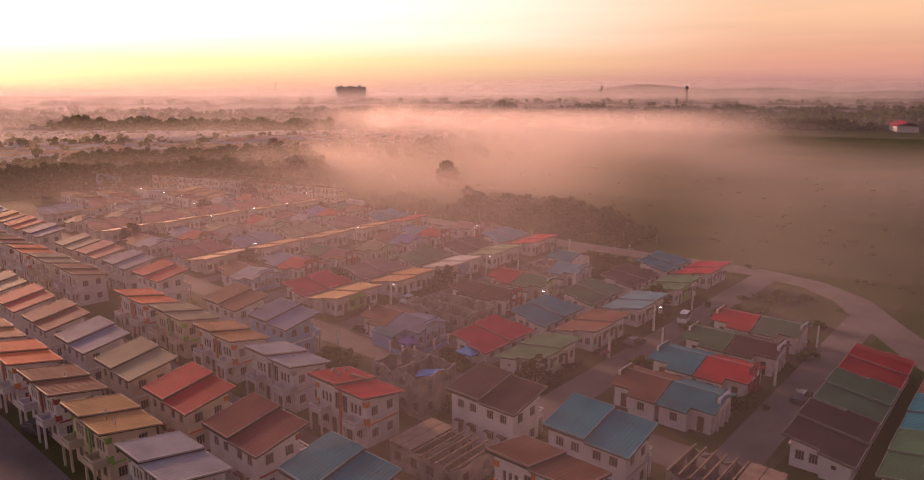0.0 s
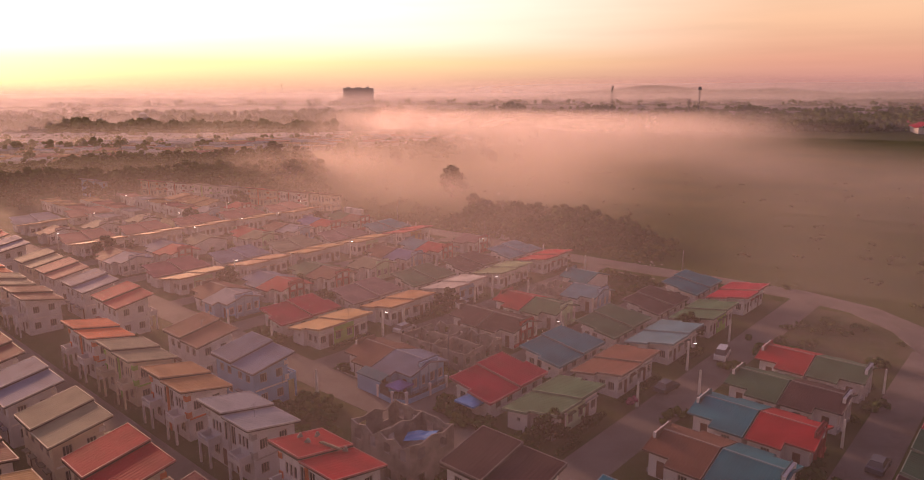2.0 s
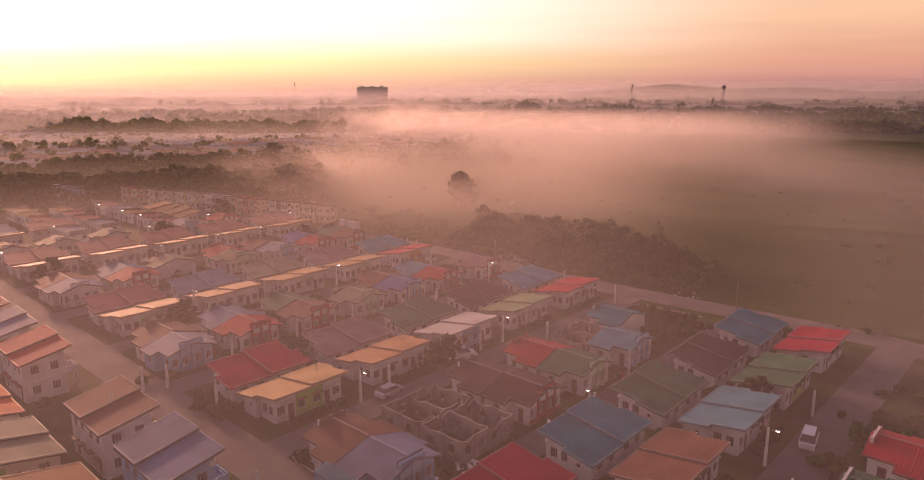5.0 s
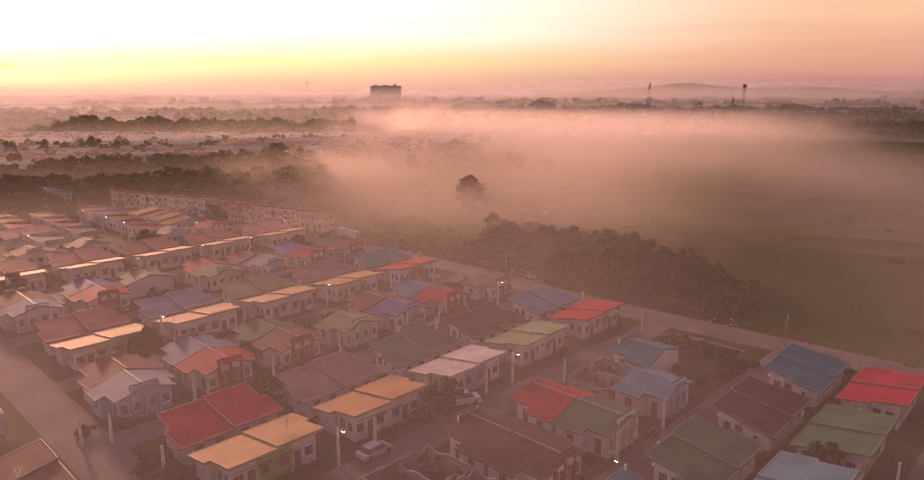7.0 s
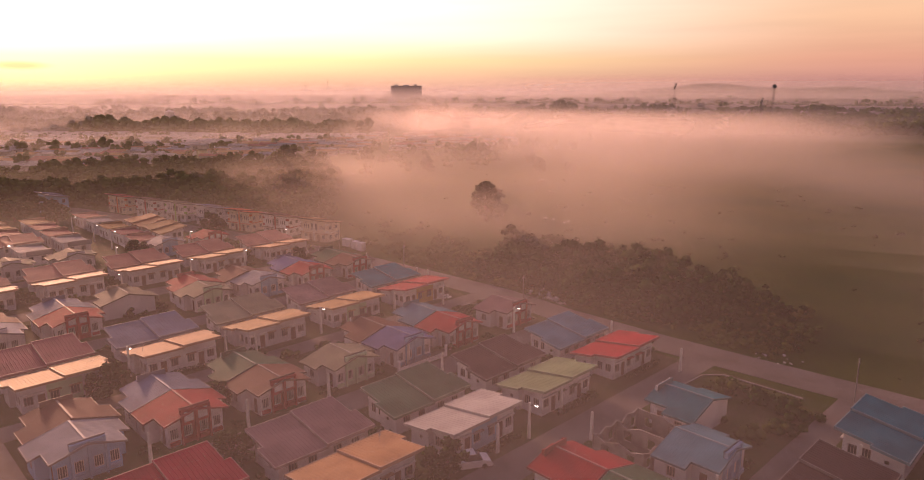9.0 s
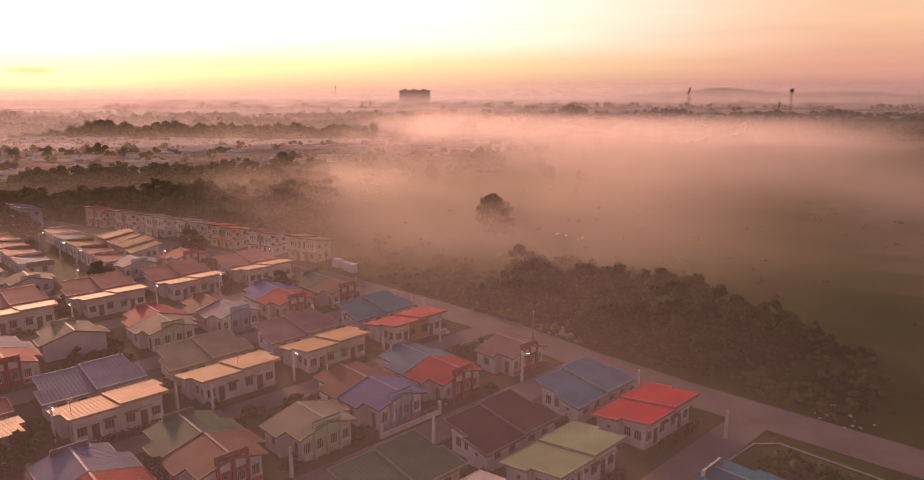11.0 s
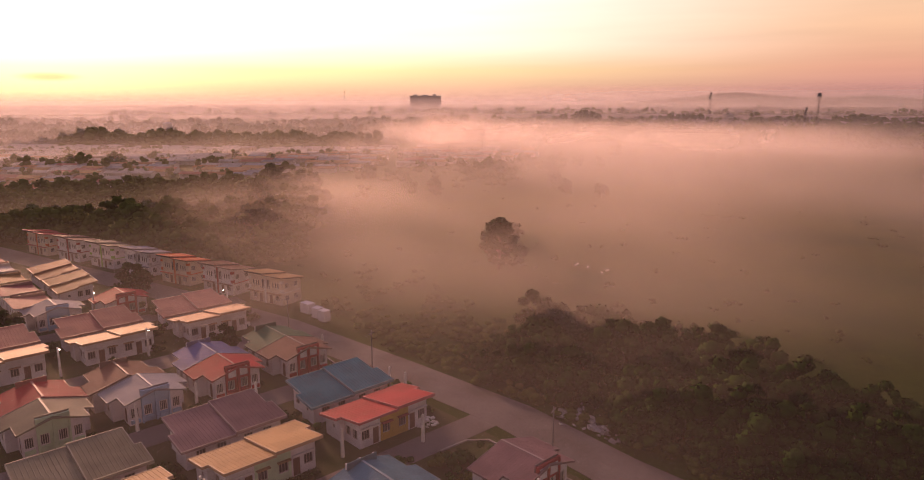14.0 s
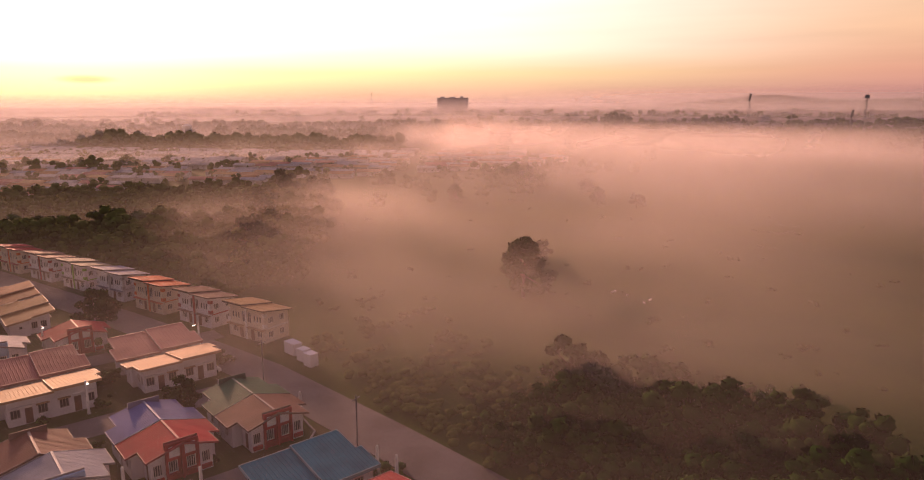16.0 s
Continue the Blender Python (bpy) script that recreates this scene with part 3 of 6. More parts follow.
def storey_house(m, roof, wall="white", accent="white", balcony=True, group="two-storey duplexes", frames=None):
    """A two-storey duplex under two stepped lean-to roofs, high at the front."""
    h = thing("two_storey_house", f"two-storey {wall} duplex with stepped {ROOF_WORDS[roof]} metal shed roofs", "house", m, group)
    X0, X1, Y = 1.3, 7.75, 5.1
    z_lo, z_hi = 5.55, 6.80
    bx0, bx1, yb = 1.75, 6.9, 4.6
    zf = lambda x: z_lo + (z_hi - z_lo) * (x - X0) / (X1 - X0) - 0.10

    def body():
        s = Shape()
        cols = [(-3.4, 0.5), (-2.7, 0.5), (-2.0, 0.5), (2.0, 0.5), (2.7, 0.5), (3.4, 0.5)]
        front = [(yb + y - w / 2, 3.75, yb + y + w / 2, 5.05) for y, w in cols]
        front += [(yb + y - 0.45, 3.3, yb + y + 0.45, 5.5) for y in (-0.7, 0.7)]
        front += [(yb + y - 0.6, 0.9, yb + y + 0.6, 2.15) for y in (-3.1, 3.1)] + [(yb + y - 0.45, 0.05, yb + y + 0.45, 2.1) for y in (-1.4, 1.4)]
        s.wall((bx1, -yb), (bx1, yb), 0, [(0, zf(bx1)), (1, zf(bx1))], front)
        L = bx1 - bx0
        side_r = [(u - 0.5, z, u + 0.5, z + 1.2) for u in (1.3, 3.7) for z in (0.95, 3.75)]
        s.wall((bx1, yb), (bx0, yb), 0, [(0, zf(bx1)), (1, zf(bx0))], side_r)
        s.wall((bx0, -yb), (bx1, -yb), 0, [(0, zf(bx0)), (1, zf(bx1))], [(L - u1, z0, L - u0, z1) for u0, z0, u1, z1 in side_r])
        rear = [(yb + y - 0.5, 3.7, yb + y + 0.5, 4.8) for y in (-3.2, -1.3, 1.3, 3.2)] + [(yb + y - 0.4, 0.05, yb + y + 0.4, 2.05) for y in (-3.2, 3.2)] + [(yb + y - 0.5, 1.1, yb + y + 0.5, 1.9) for y in (-1.3, 1.3)]
        s.wall((bx0, yb), (bx0, -yb), 0, [(0, zf(bx0)), (1, zf(bx0))], rear)
        return s

    part("wall", "storey_body", body, WALL[wall], h)
    fm = frames or FRAME
    far = -1 if (m.to_3x3() @ Vector((0, 1, 0))).dot((-0.7, 0.7, 0)) < 0 else 1
    for side in (-1, 1):
        st = 0.34 if side == far else 0.0
        z_at = lambda x, y, st=st: z_lo + (z_hi - z_lo) * (x - X0) / (X1 - X0) + st

        def roof_shape(side=side, z_at=z_at):
            return sheet([(*sorted((0.0, side * Y)), X0, X1)], z_at)

        def fascia(side=side, z_at=z_at):
            loop = [(X0, 0), (X1, 0), (X1, side * Y), (X0, side * Y)]
            return rim(loop if side > 0 else loop[::-1], z_at, drop=0.13)

        # board below the fascia, coloured dark to draw the shade line there
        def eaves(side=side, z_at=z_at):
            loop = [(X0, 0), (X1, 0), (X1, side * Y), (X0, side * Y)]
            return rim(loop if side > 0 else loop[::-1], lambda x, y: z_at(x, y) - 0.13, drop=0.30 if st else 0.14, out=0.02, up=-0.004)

        r = part("roof", ("storey_roof", side, st), roof_shape, ROOF_MAT[roof], h)
        part("fascia", ("storey_fascia", side, st), fascia, RIDGE_MAT[roof], r)
        part("eaves_board", ("storey_eaves", side, st), eaves, EAVES_SHADE, r)
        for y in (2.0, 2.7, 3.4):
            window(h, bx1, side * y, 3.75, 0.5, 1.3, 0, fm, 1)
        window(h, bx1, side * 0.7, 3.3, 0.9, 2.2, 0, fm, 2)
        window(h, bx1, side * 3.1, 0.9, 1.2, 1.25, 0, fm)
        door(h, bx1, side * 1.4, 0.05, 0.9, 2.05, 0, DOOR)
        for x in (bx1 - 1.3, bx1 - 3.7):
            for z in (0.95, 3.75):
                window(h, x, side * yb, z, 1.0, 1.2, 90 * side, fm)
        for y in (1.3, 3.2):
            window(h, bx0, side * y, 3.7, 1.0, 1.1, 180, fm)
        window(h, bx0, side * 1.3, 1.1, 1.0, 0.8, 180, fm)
        door(h, bx0, side * 3.2, 0.05, 0.8, 2.0, 180, DOOR)
        for y in (1.3, 3.2):
            box_part("canopy", h, (bx0 - 0.55, side * y - 0.6, 2.12, bx0 - 0.003, side * y + 0.6, 2.24), TRIM_MAT[roof])

        # corner bay, half a metre proud of the wall, in the accent colour
        y0, y1 = sorted((side * (yb - 0.55), side * (yb + 0.06)))
        box_part("corner_bay", h, (bx1 - 0.5, y0, 3.0, bx1 + 0.12, y1, 3.7), ACCENT[accent])
        box_part("corner_bay", h, (bx1 - 0.5, y0, 5.15, bx1 + 0.12, y1, 5.75), ACCENT[accent])

        def terrace(side=side):
            s = Shape()
            y0, y1 = sorted((side * 1.95, side * 4.3))
            x0, x1 = bx1 + 0.003, bx1 + 1.5
            s.box(x0, y0, 2.62, x1, y1, 2.80)
            s.box(x1 - 0.12, y0, 2.80, x1, y1, 3.15)
            s.box(x1 - 0.12, y0, 3.45, x1, y1, 3.60)
            for y in (y0, (y0 + y1) / 2 - 0.1, y1 - 0.2):
                s.box(x1 - 0.12, y, 3.15, x1, y + 0.2, 3.45)
            for y in (y0, y1 - 0.12):
                s.box(x0, y, 2.80, x1 - 0.12, y + 0.12, 3.55)
            for y in (y0, y1 - 0.22):
                s.box(x1 - 0.22, y, 0, x1, y + 0.22, 2.62)
            return s

        if balcony:
            part("balcony", ("storey_terrace", side), terrace, WALL[wall], h)
        else:
            y0, y1 = sorted((side * 0.6, side * 4.5))
            box_part("canopy", h, (bx1 + 0.003, y0, 2.5, bx1 + 0.6, y1, 2.64), TRIM_MAT[roof])

    box_part("band", h, (bx0 + 0.2, -yb - 0.06, 2.72, bx1 - 0.2, -yb - 0.003, 2.92), ACCENT[accent])
    box_part("band", h, (bx0 + 0.2, yb + 0.003, 2.72, bx1 - 0.2, yb + 0.06, 2.92), ACCENT[accent])
    box_part("pilaster", h, (bx1 + 0.003, -0.22, 0, bx1 + 0.14, 0.22, 6.25), ACCENT[accent])
    return h


def row_house(m, roof, group="small row houses"):
    """A small house with one lean-to roof between raised side walls."""
    h = thing("row_house", f"small house under {ROOF_WORDS[roof]} metal roof between raised walls", "house", m, group)
    zf = lambda x: 2.7 + 0.1 * (x + 3.2)

    def body():
        s = Shape()
        s.wall((3.0, -4.4), (3.0, 4.4), 0, [(0, zf(3)), (1, zf(3))], [(1.0, 0.9, 2.2, 2.1), (3.2, 0.05, 4.05, 2.05), (5.6, 0.9, 6.8, 2.1)])
        s.wall((3.0, 4.4), (-3.0, 4.4), 0, [(0, zf(3)), (1, zf(-3))], [(1.2, 0.9, 2.2, 2.1), (3.8, 0.9, 4.8, 2.1)])
        s.wall((-3.0, 4.4), (-3.0, -4.4), 0, [(0, zf(-3)), (1, zf(-3))])
        s.wall((-3.0, -4.4), (3.0, -4.4), 0, [(0, zf(-3)), (1, zf(3))], [(1.2, 0.9, 2.2, 2.1), (3.8, 0.9, 4.8, 2.1)])
        return s

    part("wall", "row_body", body, WALL["white"], h)
    r = part("roof", "row_roof", lambda: sheet([(-4.5, 4.5, -3.3, 3.6)], lambda x, y: zf(x) + 0.1), ROOF_MAT[roof], h)
    for y in (-4.62, 4.5):
        box_part("side_wall", h, (-3.3, y, 2.3, 2.2, y + 0.12, 3.55), TRIM_MAT[roof])
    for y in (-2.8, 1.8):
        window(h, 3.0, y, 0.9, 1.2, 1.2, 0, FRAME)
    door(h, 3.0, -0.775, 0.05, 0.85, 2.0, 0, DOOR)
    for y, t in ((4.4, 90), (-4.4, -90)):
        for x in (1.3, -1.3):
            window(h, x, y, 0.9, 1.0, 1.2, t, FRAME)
    return h


# ---- ground and roads ----
def ground_mesh():
    s = Shape()
    xs = [-5200, -3500, -2200, -1400, -900, -650, -500] + list(range(-420, 121, 20)) + [200, 400, 900, 1800, 3200, 4800]
    ys = [-3000, -1200, -500, -200, -60] + list(range(-20, 461, 20)) + [550, 700, 950, 1400, 2200, 3400, 5200]
    k = {}
    for x in xs:
        for y in ys:
            far = max(0.0, min(1.0, (y - 166) / 40))
            k[x, y] = len(s.v)
            s.v.append((x, y, far * 1.1 * noise.noise((x * 0.021, y * 0.021, 3.0)) - 0.25 * far))
    for x0, x1 in zip(xs, xs[1:]):
        for y0, y1 in zip(ys, ys[1:]):
            s.f.append((k[x0, y0], k[x1, y0], k[x1, y1], k[x0, y1]))
    return s


solid("ground", ground_mesh(), GROUND, "flat grassy ground with dry patches out to the horizon", "ground", "structure")


def slab(x0, y0, x1, y1, z0, z1):
    s = Shape()
    s.box(x0, y0, z0, x1, y1, z1)
    return s


def ribbon(points, half, z0, z1):
    """A strip of constant width along a plan line."""
    s = Shape()
    edge = []
    for i, p in enumerate(points):
        a, b = points[max(0, i - 1)], points[min(len(points) - 1, i + 1)]
        d = Vector((b[0] - a[0], b[1] - a[1])).normalized()
        edge.append(((p[0] - d.y * half, p[1] + d.x * half), (p[0] + d.y * half, p[1] - d.x * half)))
    for (l0, r0), (l1, r1) in zip(edge, edge[1:]):
        s.face((*r0, z1), (*r1, z1), (*l1, z1), (*l0, z1))
        s.face((*l0, z0), (*l0, z1), (*l1, z1), (*l1, z0))
        s.face((*r0, z1), (*r0, z0), (*r1, z0), (*r1, z1))
    return s


solid("yard_ground", slab(-296, 12, -19, 153.2, -0.3, 0.02), EARTH, "bare trodden earth and thin grass between the houses", "ground", "structure")
STREETS = [(-22.8, 2.6), (-46.1, 2.8), (-70.7, 2.0), (-91.8, 2.3), (-117.2, 2.5), (-138.7, 2.2), (-163.0, 2.5), (-186.5, 2.8), (-211.0, 2.5)]
for x, w in STREETS:
    solid("street", slab(x - w, 67.5, x + w, 157 if x < -30 else 139, -0.2, 0.05), ROADM, "pale concrete side street, worn and dusty", "road", "structure")
for y, w in ((70.5, 3.0), (44.0, 2.3), (20.0, 3.2)):
    solid("road", slab(-296, y - w, 24, y + w, -0.2, 0.056), ROADM, "pale concrete street between the house rows", "road", "structure")
PERIMETER = [(40, 52), (22, 80), (4, 104), (-11, 124), (-20, 138), (-27, 150), (-36, 157.5), (-48, 160.5), (-70, 159.5), (-100, 157.5), (-120, 157.5), (-137, 159.0), (-160, 157.6), (-190, 155), (-215, 150), (-240, 144), (-290, 131), (-330, 121)]
solid("perimeter_road", ribbon(PERIMETER, 3.6, -0.2, 0.062), ROADM, "pale concrete road along the edge of the estate", "road", "structure")

# ---- houses ----
def row(kind, axis, centre, half, spec, facing, **more):
    """Houses along a block. spec: 'y roof wall accent' entries. facing +1 or -1 along the axis."""
    for entry in spec.split(","):
        w = entry.split()
        at, roof, wall, accent = float(w[0]), w[1], (w[2:3] or ["white"])[0], (w[3:4] or ["white"])[0]
        if axis == "x":
            m = pose(centre + half * facing, at, 0, 0, 0, 0 if facing > 0 else 180)
        else:
            m = pose(at, centre + half * facing, 0, 0, 0, 90 * facing)
        if kind is row_house:
            kind(m, roof)
        else:
            kind(m, roof, wall, accent, **more)


# two-storey blocks by the first street
row(storey_house, "y", 32.25, 0, "-33 brown white red,-47 gray,-61 gray pale gray,-75 cream cream green,-89 brown white red,-103 orange white orange,-117 tan white brown,-131 brown,-145 olive cream green,-159 orange white orange", -1)
row(storey_house, "y", 32.25, 0, "-33 brown,-47 blue white blue,-61 maroon white red,-75 red cream orange,-89 olive cream,-103 slate pale,-117 maroon,-131 red,-145 olive,-159 brown", 1)
row(storey_house, "y", 55.75, 0.4, "-33 brown white orange,-61 red white orange,-75 gray pale gray,-89 tan white orange,-103 olive cream green,-116 orange white orange,-144 brown,-158 olive cream,-171 orange white orange,-186 brown,-200 olive,-214 tan", -1)
row(storey_house, "y", 55.75, 0.4, "-33 blue white gray,-47 dark white white,-90 slate bluish,-104 brown,-131 red,-145 slate pale,-159 pink,-172 olive cream,-193 slate,-208 red,-222 tan,-236 slate", 1)
# single-storey blocks: lean-to roofs
YS = (82, 97.5, 113, 128.5, 144.5)
for centre, back, front in (
    (-59.8, "crimson blue green dark blue", "green brown blueg green crimson"),
    (-104.7, "crimson mauve green dark blueg", "cream tan white sage red"),
    (-150.7, "wine slate olive mauve blue", "cream tan cream cream red"),
    (-200.5, "pink pink pink pink pink", "tan tan tan cream tan"),
):
    for side, roofs in ((-1, back), (1, front)):
        tints = {(-104.7, 1): ("green", "white", "blue", "white", "white"), (-150.7, 1): ("mint", "white", "white", "mint", "gold"), (-59.8, 1): ("mint", "white", "white", "green", "white")}.get((centre, side), ("white",) * 5)
        row(shed_house, "x", centre, 0, ",".join(f"{y} {r} white {a}" for y, r, a in zip(YS, roofs.split(), tints)), side)
row(shed_house, "x", -10.5, 0, "82 dark,94.4 green,106.7 red", -1)
row(shed_house, "x", -10.5, 0, "82 green,94.4 blue,106.7 brown", 1)
# single-storey blocks: gables
row(gable_house, "x", -33.8, 0, "81 brown,92.5 blue,104 green,115.5 red", -1)
row(gable_house, "x", -33.8, 0, "81 blue,92.5 red white red,104 dark,115.5 green", 1)
row(gable_house, "x", -80.3, 0, "78 brown,101 dark,112.8 red white red,135 blue", -1)
row(gable_house, "x", -80.3, 0, "78 slate bluish blue,101 dark white red,112.8 green white mint,125.5 blueg pale blue", 1)
row(gable_house, "x", -128.2, 0, "79 brown,90 slate,101.3 green,123.2 brown,134 blueg", -1)
row(gable_house, "x", -128.2, 0, "78.5 gray bluish blue,90 red white red,101.5 brown white red,112.8 olive white mint,123.5 lav white blue,134 red white red,147.5 mauve white red", 1)
row(gable_house, "x", -174.0, 0, "79 brown,90.5 slate,101 olive,114 red,124 brown,136 lav,147 green", -1)
row(gable_house, "x", -174.0, 0, "79 slate,90.5 red white red,113.5 olive white mint,125 gray white blue,136 red white red,147 brown white red", 1)
row(gable_house, "x", -222, 0, "125 gray white blue,136.5 red white red,104 olive", 1)
row(shed_house, "x", -240.0, 0, "82 slate,97.5 pink", -1)
row(shed_house, "x", -240.0, 0, "82 tan", 1)
row(gable_house, "x", -222, 0, "80 brown,91.5 olive", 1)
# far rows
row(row_house, "y", 123, 0, "-226 pink,-237 wine,-248 cream,-259 gray,-270 pink", -1)
row(row_house, "y", 109, 0, "-237 gray,-248 pink,-259 pink,-270 cream", -1)
row(row_house, "y", 99, 0, "-232 gray,-244 pink,-256 pink,-267 cream,-278 cream", -1)
row(shed_house, "y", 127.5, 0, "-251 tan,-237 cream", 1)
# two-storey row beyond the perimeter road, turned with its bend
for x, y, roof, wall, accent in ((-206, 162, "cream", "cream", "white"), (-219.6, 158.1, "brown", "white", "red"), (-233.3, 154.3, "orange", "cream", "orange"), (-247.4, 150.9, "slate", "pale", "gray"), (-260.8, 147, "olive", "white", "green"), (-274.3, 143, "brown", "white", "red"), (-288, 139, "red", "cream", "orange")):
    storey_house(pose(x, y, 0, 0, 0, -90 + 16) @ pose(-4.5, 0, 0) @ Matrix.Diagonal((1, 1, 0.88, 1)), roof, wall, accent, balcony=False, frames=GRILLE)
storey_house(pose(-303, 126, 0, 0, 0, -80), "slate", "bluish", "gray", balcony=False)

# ---- plants ----
def leaf_cloud(rng, centres, radii, leaves, size, flat=0.75, core=0.0):
    """Small leaf quads scattered in clumps. Returns vertices and faces as arrays."""
    c = np.repeat(np.array(centres), leaves, 0)
    r = np.repeat(np.array(radii), leaves)
    d = rng.normal(size=(len(c), 3))
    d /= np.linalg.norm(d, axis=1)[:, None]
    p = c + d * (r * rng.uniform(0.70, 1.04, len(c)))[:, None] * np.array((1, 1, flat))
    a = d * 0.6 + rng.normal(size=d.shape) * 0.7
    t = np.cross(a, rng.normal(size=d.shape))
    t /= np.linalg.norm(t, axis=1)[:, None]
    b = np.cross(a, t)
    b /= np.linalg.norm(b, axis=1)[:, None]
    k = size * rng.uniform(0.6, 1.4, len(c))[:, None]
    v = np.stack([p - t * k, p - b * k * 0.6, p + t * k, p + b * k * 0.6], 1).reshape(-1, 3)
    soft = d * 0.8 + np.array((0, 0, 0.35)) + rng.normal(size=d.shape) * 0.15
    soft /= np.linalg.norm(soft, axis=1)[:, None]
    out = [np.concatenate([v, np.repeat(soft, 4, 0)], 1)]
    if core:  # lumpy hull inside each clump, added to cover the dark gaps between leaves
        grid = np.array([[(math.cos(w) * math.cos(e), math.sin(w) * math.cos(e), math.sin(e)) for w in np.linspace(0, 2 * math.pi, 8)[:-1]] for e in (-0.9, -0.2, 0.4, 0.95, 1.5)])
        for c0, r0 in zip(centres, radii):
            g = grid * (r0 * core * rng.uniform(0.82, 1.15, (5, 7, 1))) * np.array((1, 1, flat)) + np.array(c0)
            g, e = np.concatenate([g, g[:, :1]], 1), np.concatenate([grid, grid[:, :1]], 1) * 0.8 + np.array((0, 0, 0.35))
            e = e / np.linalg.norm(e, axis=2)[:, :, None]
            f = np.concatenate([g, e], 2)
            out.append(np.stack([f[:-1, :-1], f[:-1, 1:], f[1:, 1:], f[1:, :-1]], 2).reshape(-1, 6))
    return np.concatenate(out)


def crown_points(rng, height, spread, n, lift=0.45):
    """Clump centres for a broad, uneven crown."""
    out, rad = [], []
    for i in range(n):
        w, q = rng.uniform(0, 2 * math.pi), math.sqrt(rng.uniform(0, 1))
        z = height * (lift + (1 - lift) * (rng.uniform(0, 1) ** 0.7) * (1 - 0.55 * q * q))
        out.append((spread * q * math.cos(w), spread * q * math.sin(w), z - spread * 0.15))
        rad.append(spread * rng.uniform(0.20, 0.36))
    return out, rad


def quads_mesh(name, v):
    me = bpy.data.meshes.new(name)
    n = len(v) // 4
    me.vertices.add(len(v))
    me.vertices.foreach_set("co", np.ascontiguousarray(v[:, :3], dtype=np.float32).ravel())
    me.loops.add(len(v))
    me.loops.foreach_set("vertex_index", np.arange(len(v), dtype=np.int32))
    me.polygons.add(n)
    me.polygons.foreach_set("loop_start", np.arange(0, len(v), 4, dtype=np.int32))
    me.materials.append(None)
    me.update(calc_edges=True)
    me.polygons.foreach_set("use_smooth", np.ones(n, dtype=bool))
    me.normals_split_custom_set_from_vertices(np.ascontiguousarray(v[:, 3:], dtype=np.float32))
    return me


def trunk_shape(rng, height, spread, centres):
    s = Shape()
    lean = Vector((rng.uniform(-0.05, 0.05) * height, rng.uniform(-0.05, 0.05) * height, height * 0.45))
    s.beam((0, 0, -0.3), lean, 0.035 * height, 8, 0.022 * height)
    for c in centres[::3]:
        s.beam(lean * rng.uniform(0.7, 1.0), c, 0.014 * height, 5, 0.004 * height)
    return s


def tree_kind(seed, height, spread, clumps, leaves, size, lift=0.45):
    rng = np.random.default_rng(seed)
    pts, rad = crown_points(rng, height, spread, clumps, lift)
    return trunk_shape(rng, height, spread, pts), leaf_cloud(rng, pts, rad, leaves, size, core=0.72)


def tiered_tree(seed, height, spread, pads, leaves, size):
    """A field tree whose crown is made of flat, uneven pads with gaps, the highest pad off centre."""
    rng = np.random.default_rng(seed)
    pts, rad = [], []
    for i in range(pads):
        f = (i + 0.5) / pads
        w = i * 2.4 + rng.uniform(-0.5, 0.5)
        q = spread * (1.0 - 0.78 * f ** 1.3) * rng.uniform(0.45, 0.85)
        cx, cy, cz = q * math.cos(w), q * math.sin(w), height * (0.16 + 0.76 * f) - 0.25
        wide = spread * rng.uniform(0.30, 0.46) * (1.0 - 0.45 * f)
        for _ in range(6):
            a, d = rng.uniform(0, 6.28), wide * math.sqrt(rng.uniform())
            pts.append((cx + d * math.cos(a), cy + d * math.sin(a), cz + rng.normal() * 0.3 - 0.12 * d))
            rad.append(rng.uniform(0.75, 1.35) * spread / 6)
    return trunk_shape(rng, height, spread, pts), leaf_cloud(rng, pts, rad, leaves, size, 0.7, core=0.55)


TREE_SEEDS = [(11, 12.0, 5.4, 46, 95, 0.42, 0.22), (12, 9.0, 3.6, 32, 80, 0.34, 0.25), (13, 10.5, 5.0, 40, 85, 0.38, 0.25), (14, 6.0, 2.8, 26, 80, 0.26, 0.22)]
TREES = [tree_kind(*t) for t in TREE_SEEDS] + [tiered_tree(31, 13.0, 6.2, 15, 130, 0.30), tiered_tree(32, 10.0, 5.2, 12, 110, 0.28)]


def tree(kind, x, y, size=1.0, turn=0.0, label="dark broad-crowned tree standing in the misty field", leaf=LEAF, squash=1.0):
    h = thing("tree", label, "tree", pose(x, y, 0, 0, 0, turn) @ Matrix.Diagonal((size * squash, size * squash, size, 1)))
    part("trunk", ("trunk", kind), lambda: TREES[kind][0], BARK, h)
    part("crown", ("crown", kind), lambda: quads_mesh("crown", TREES[kind][1]), leaf, h)
    return h


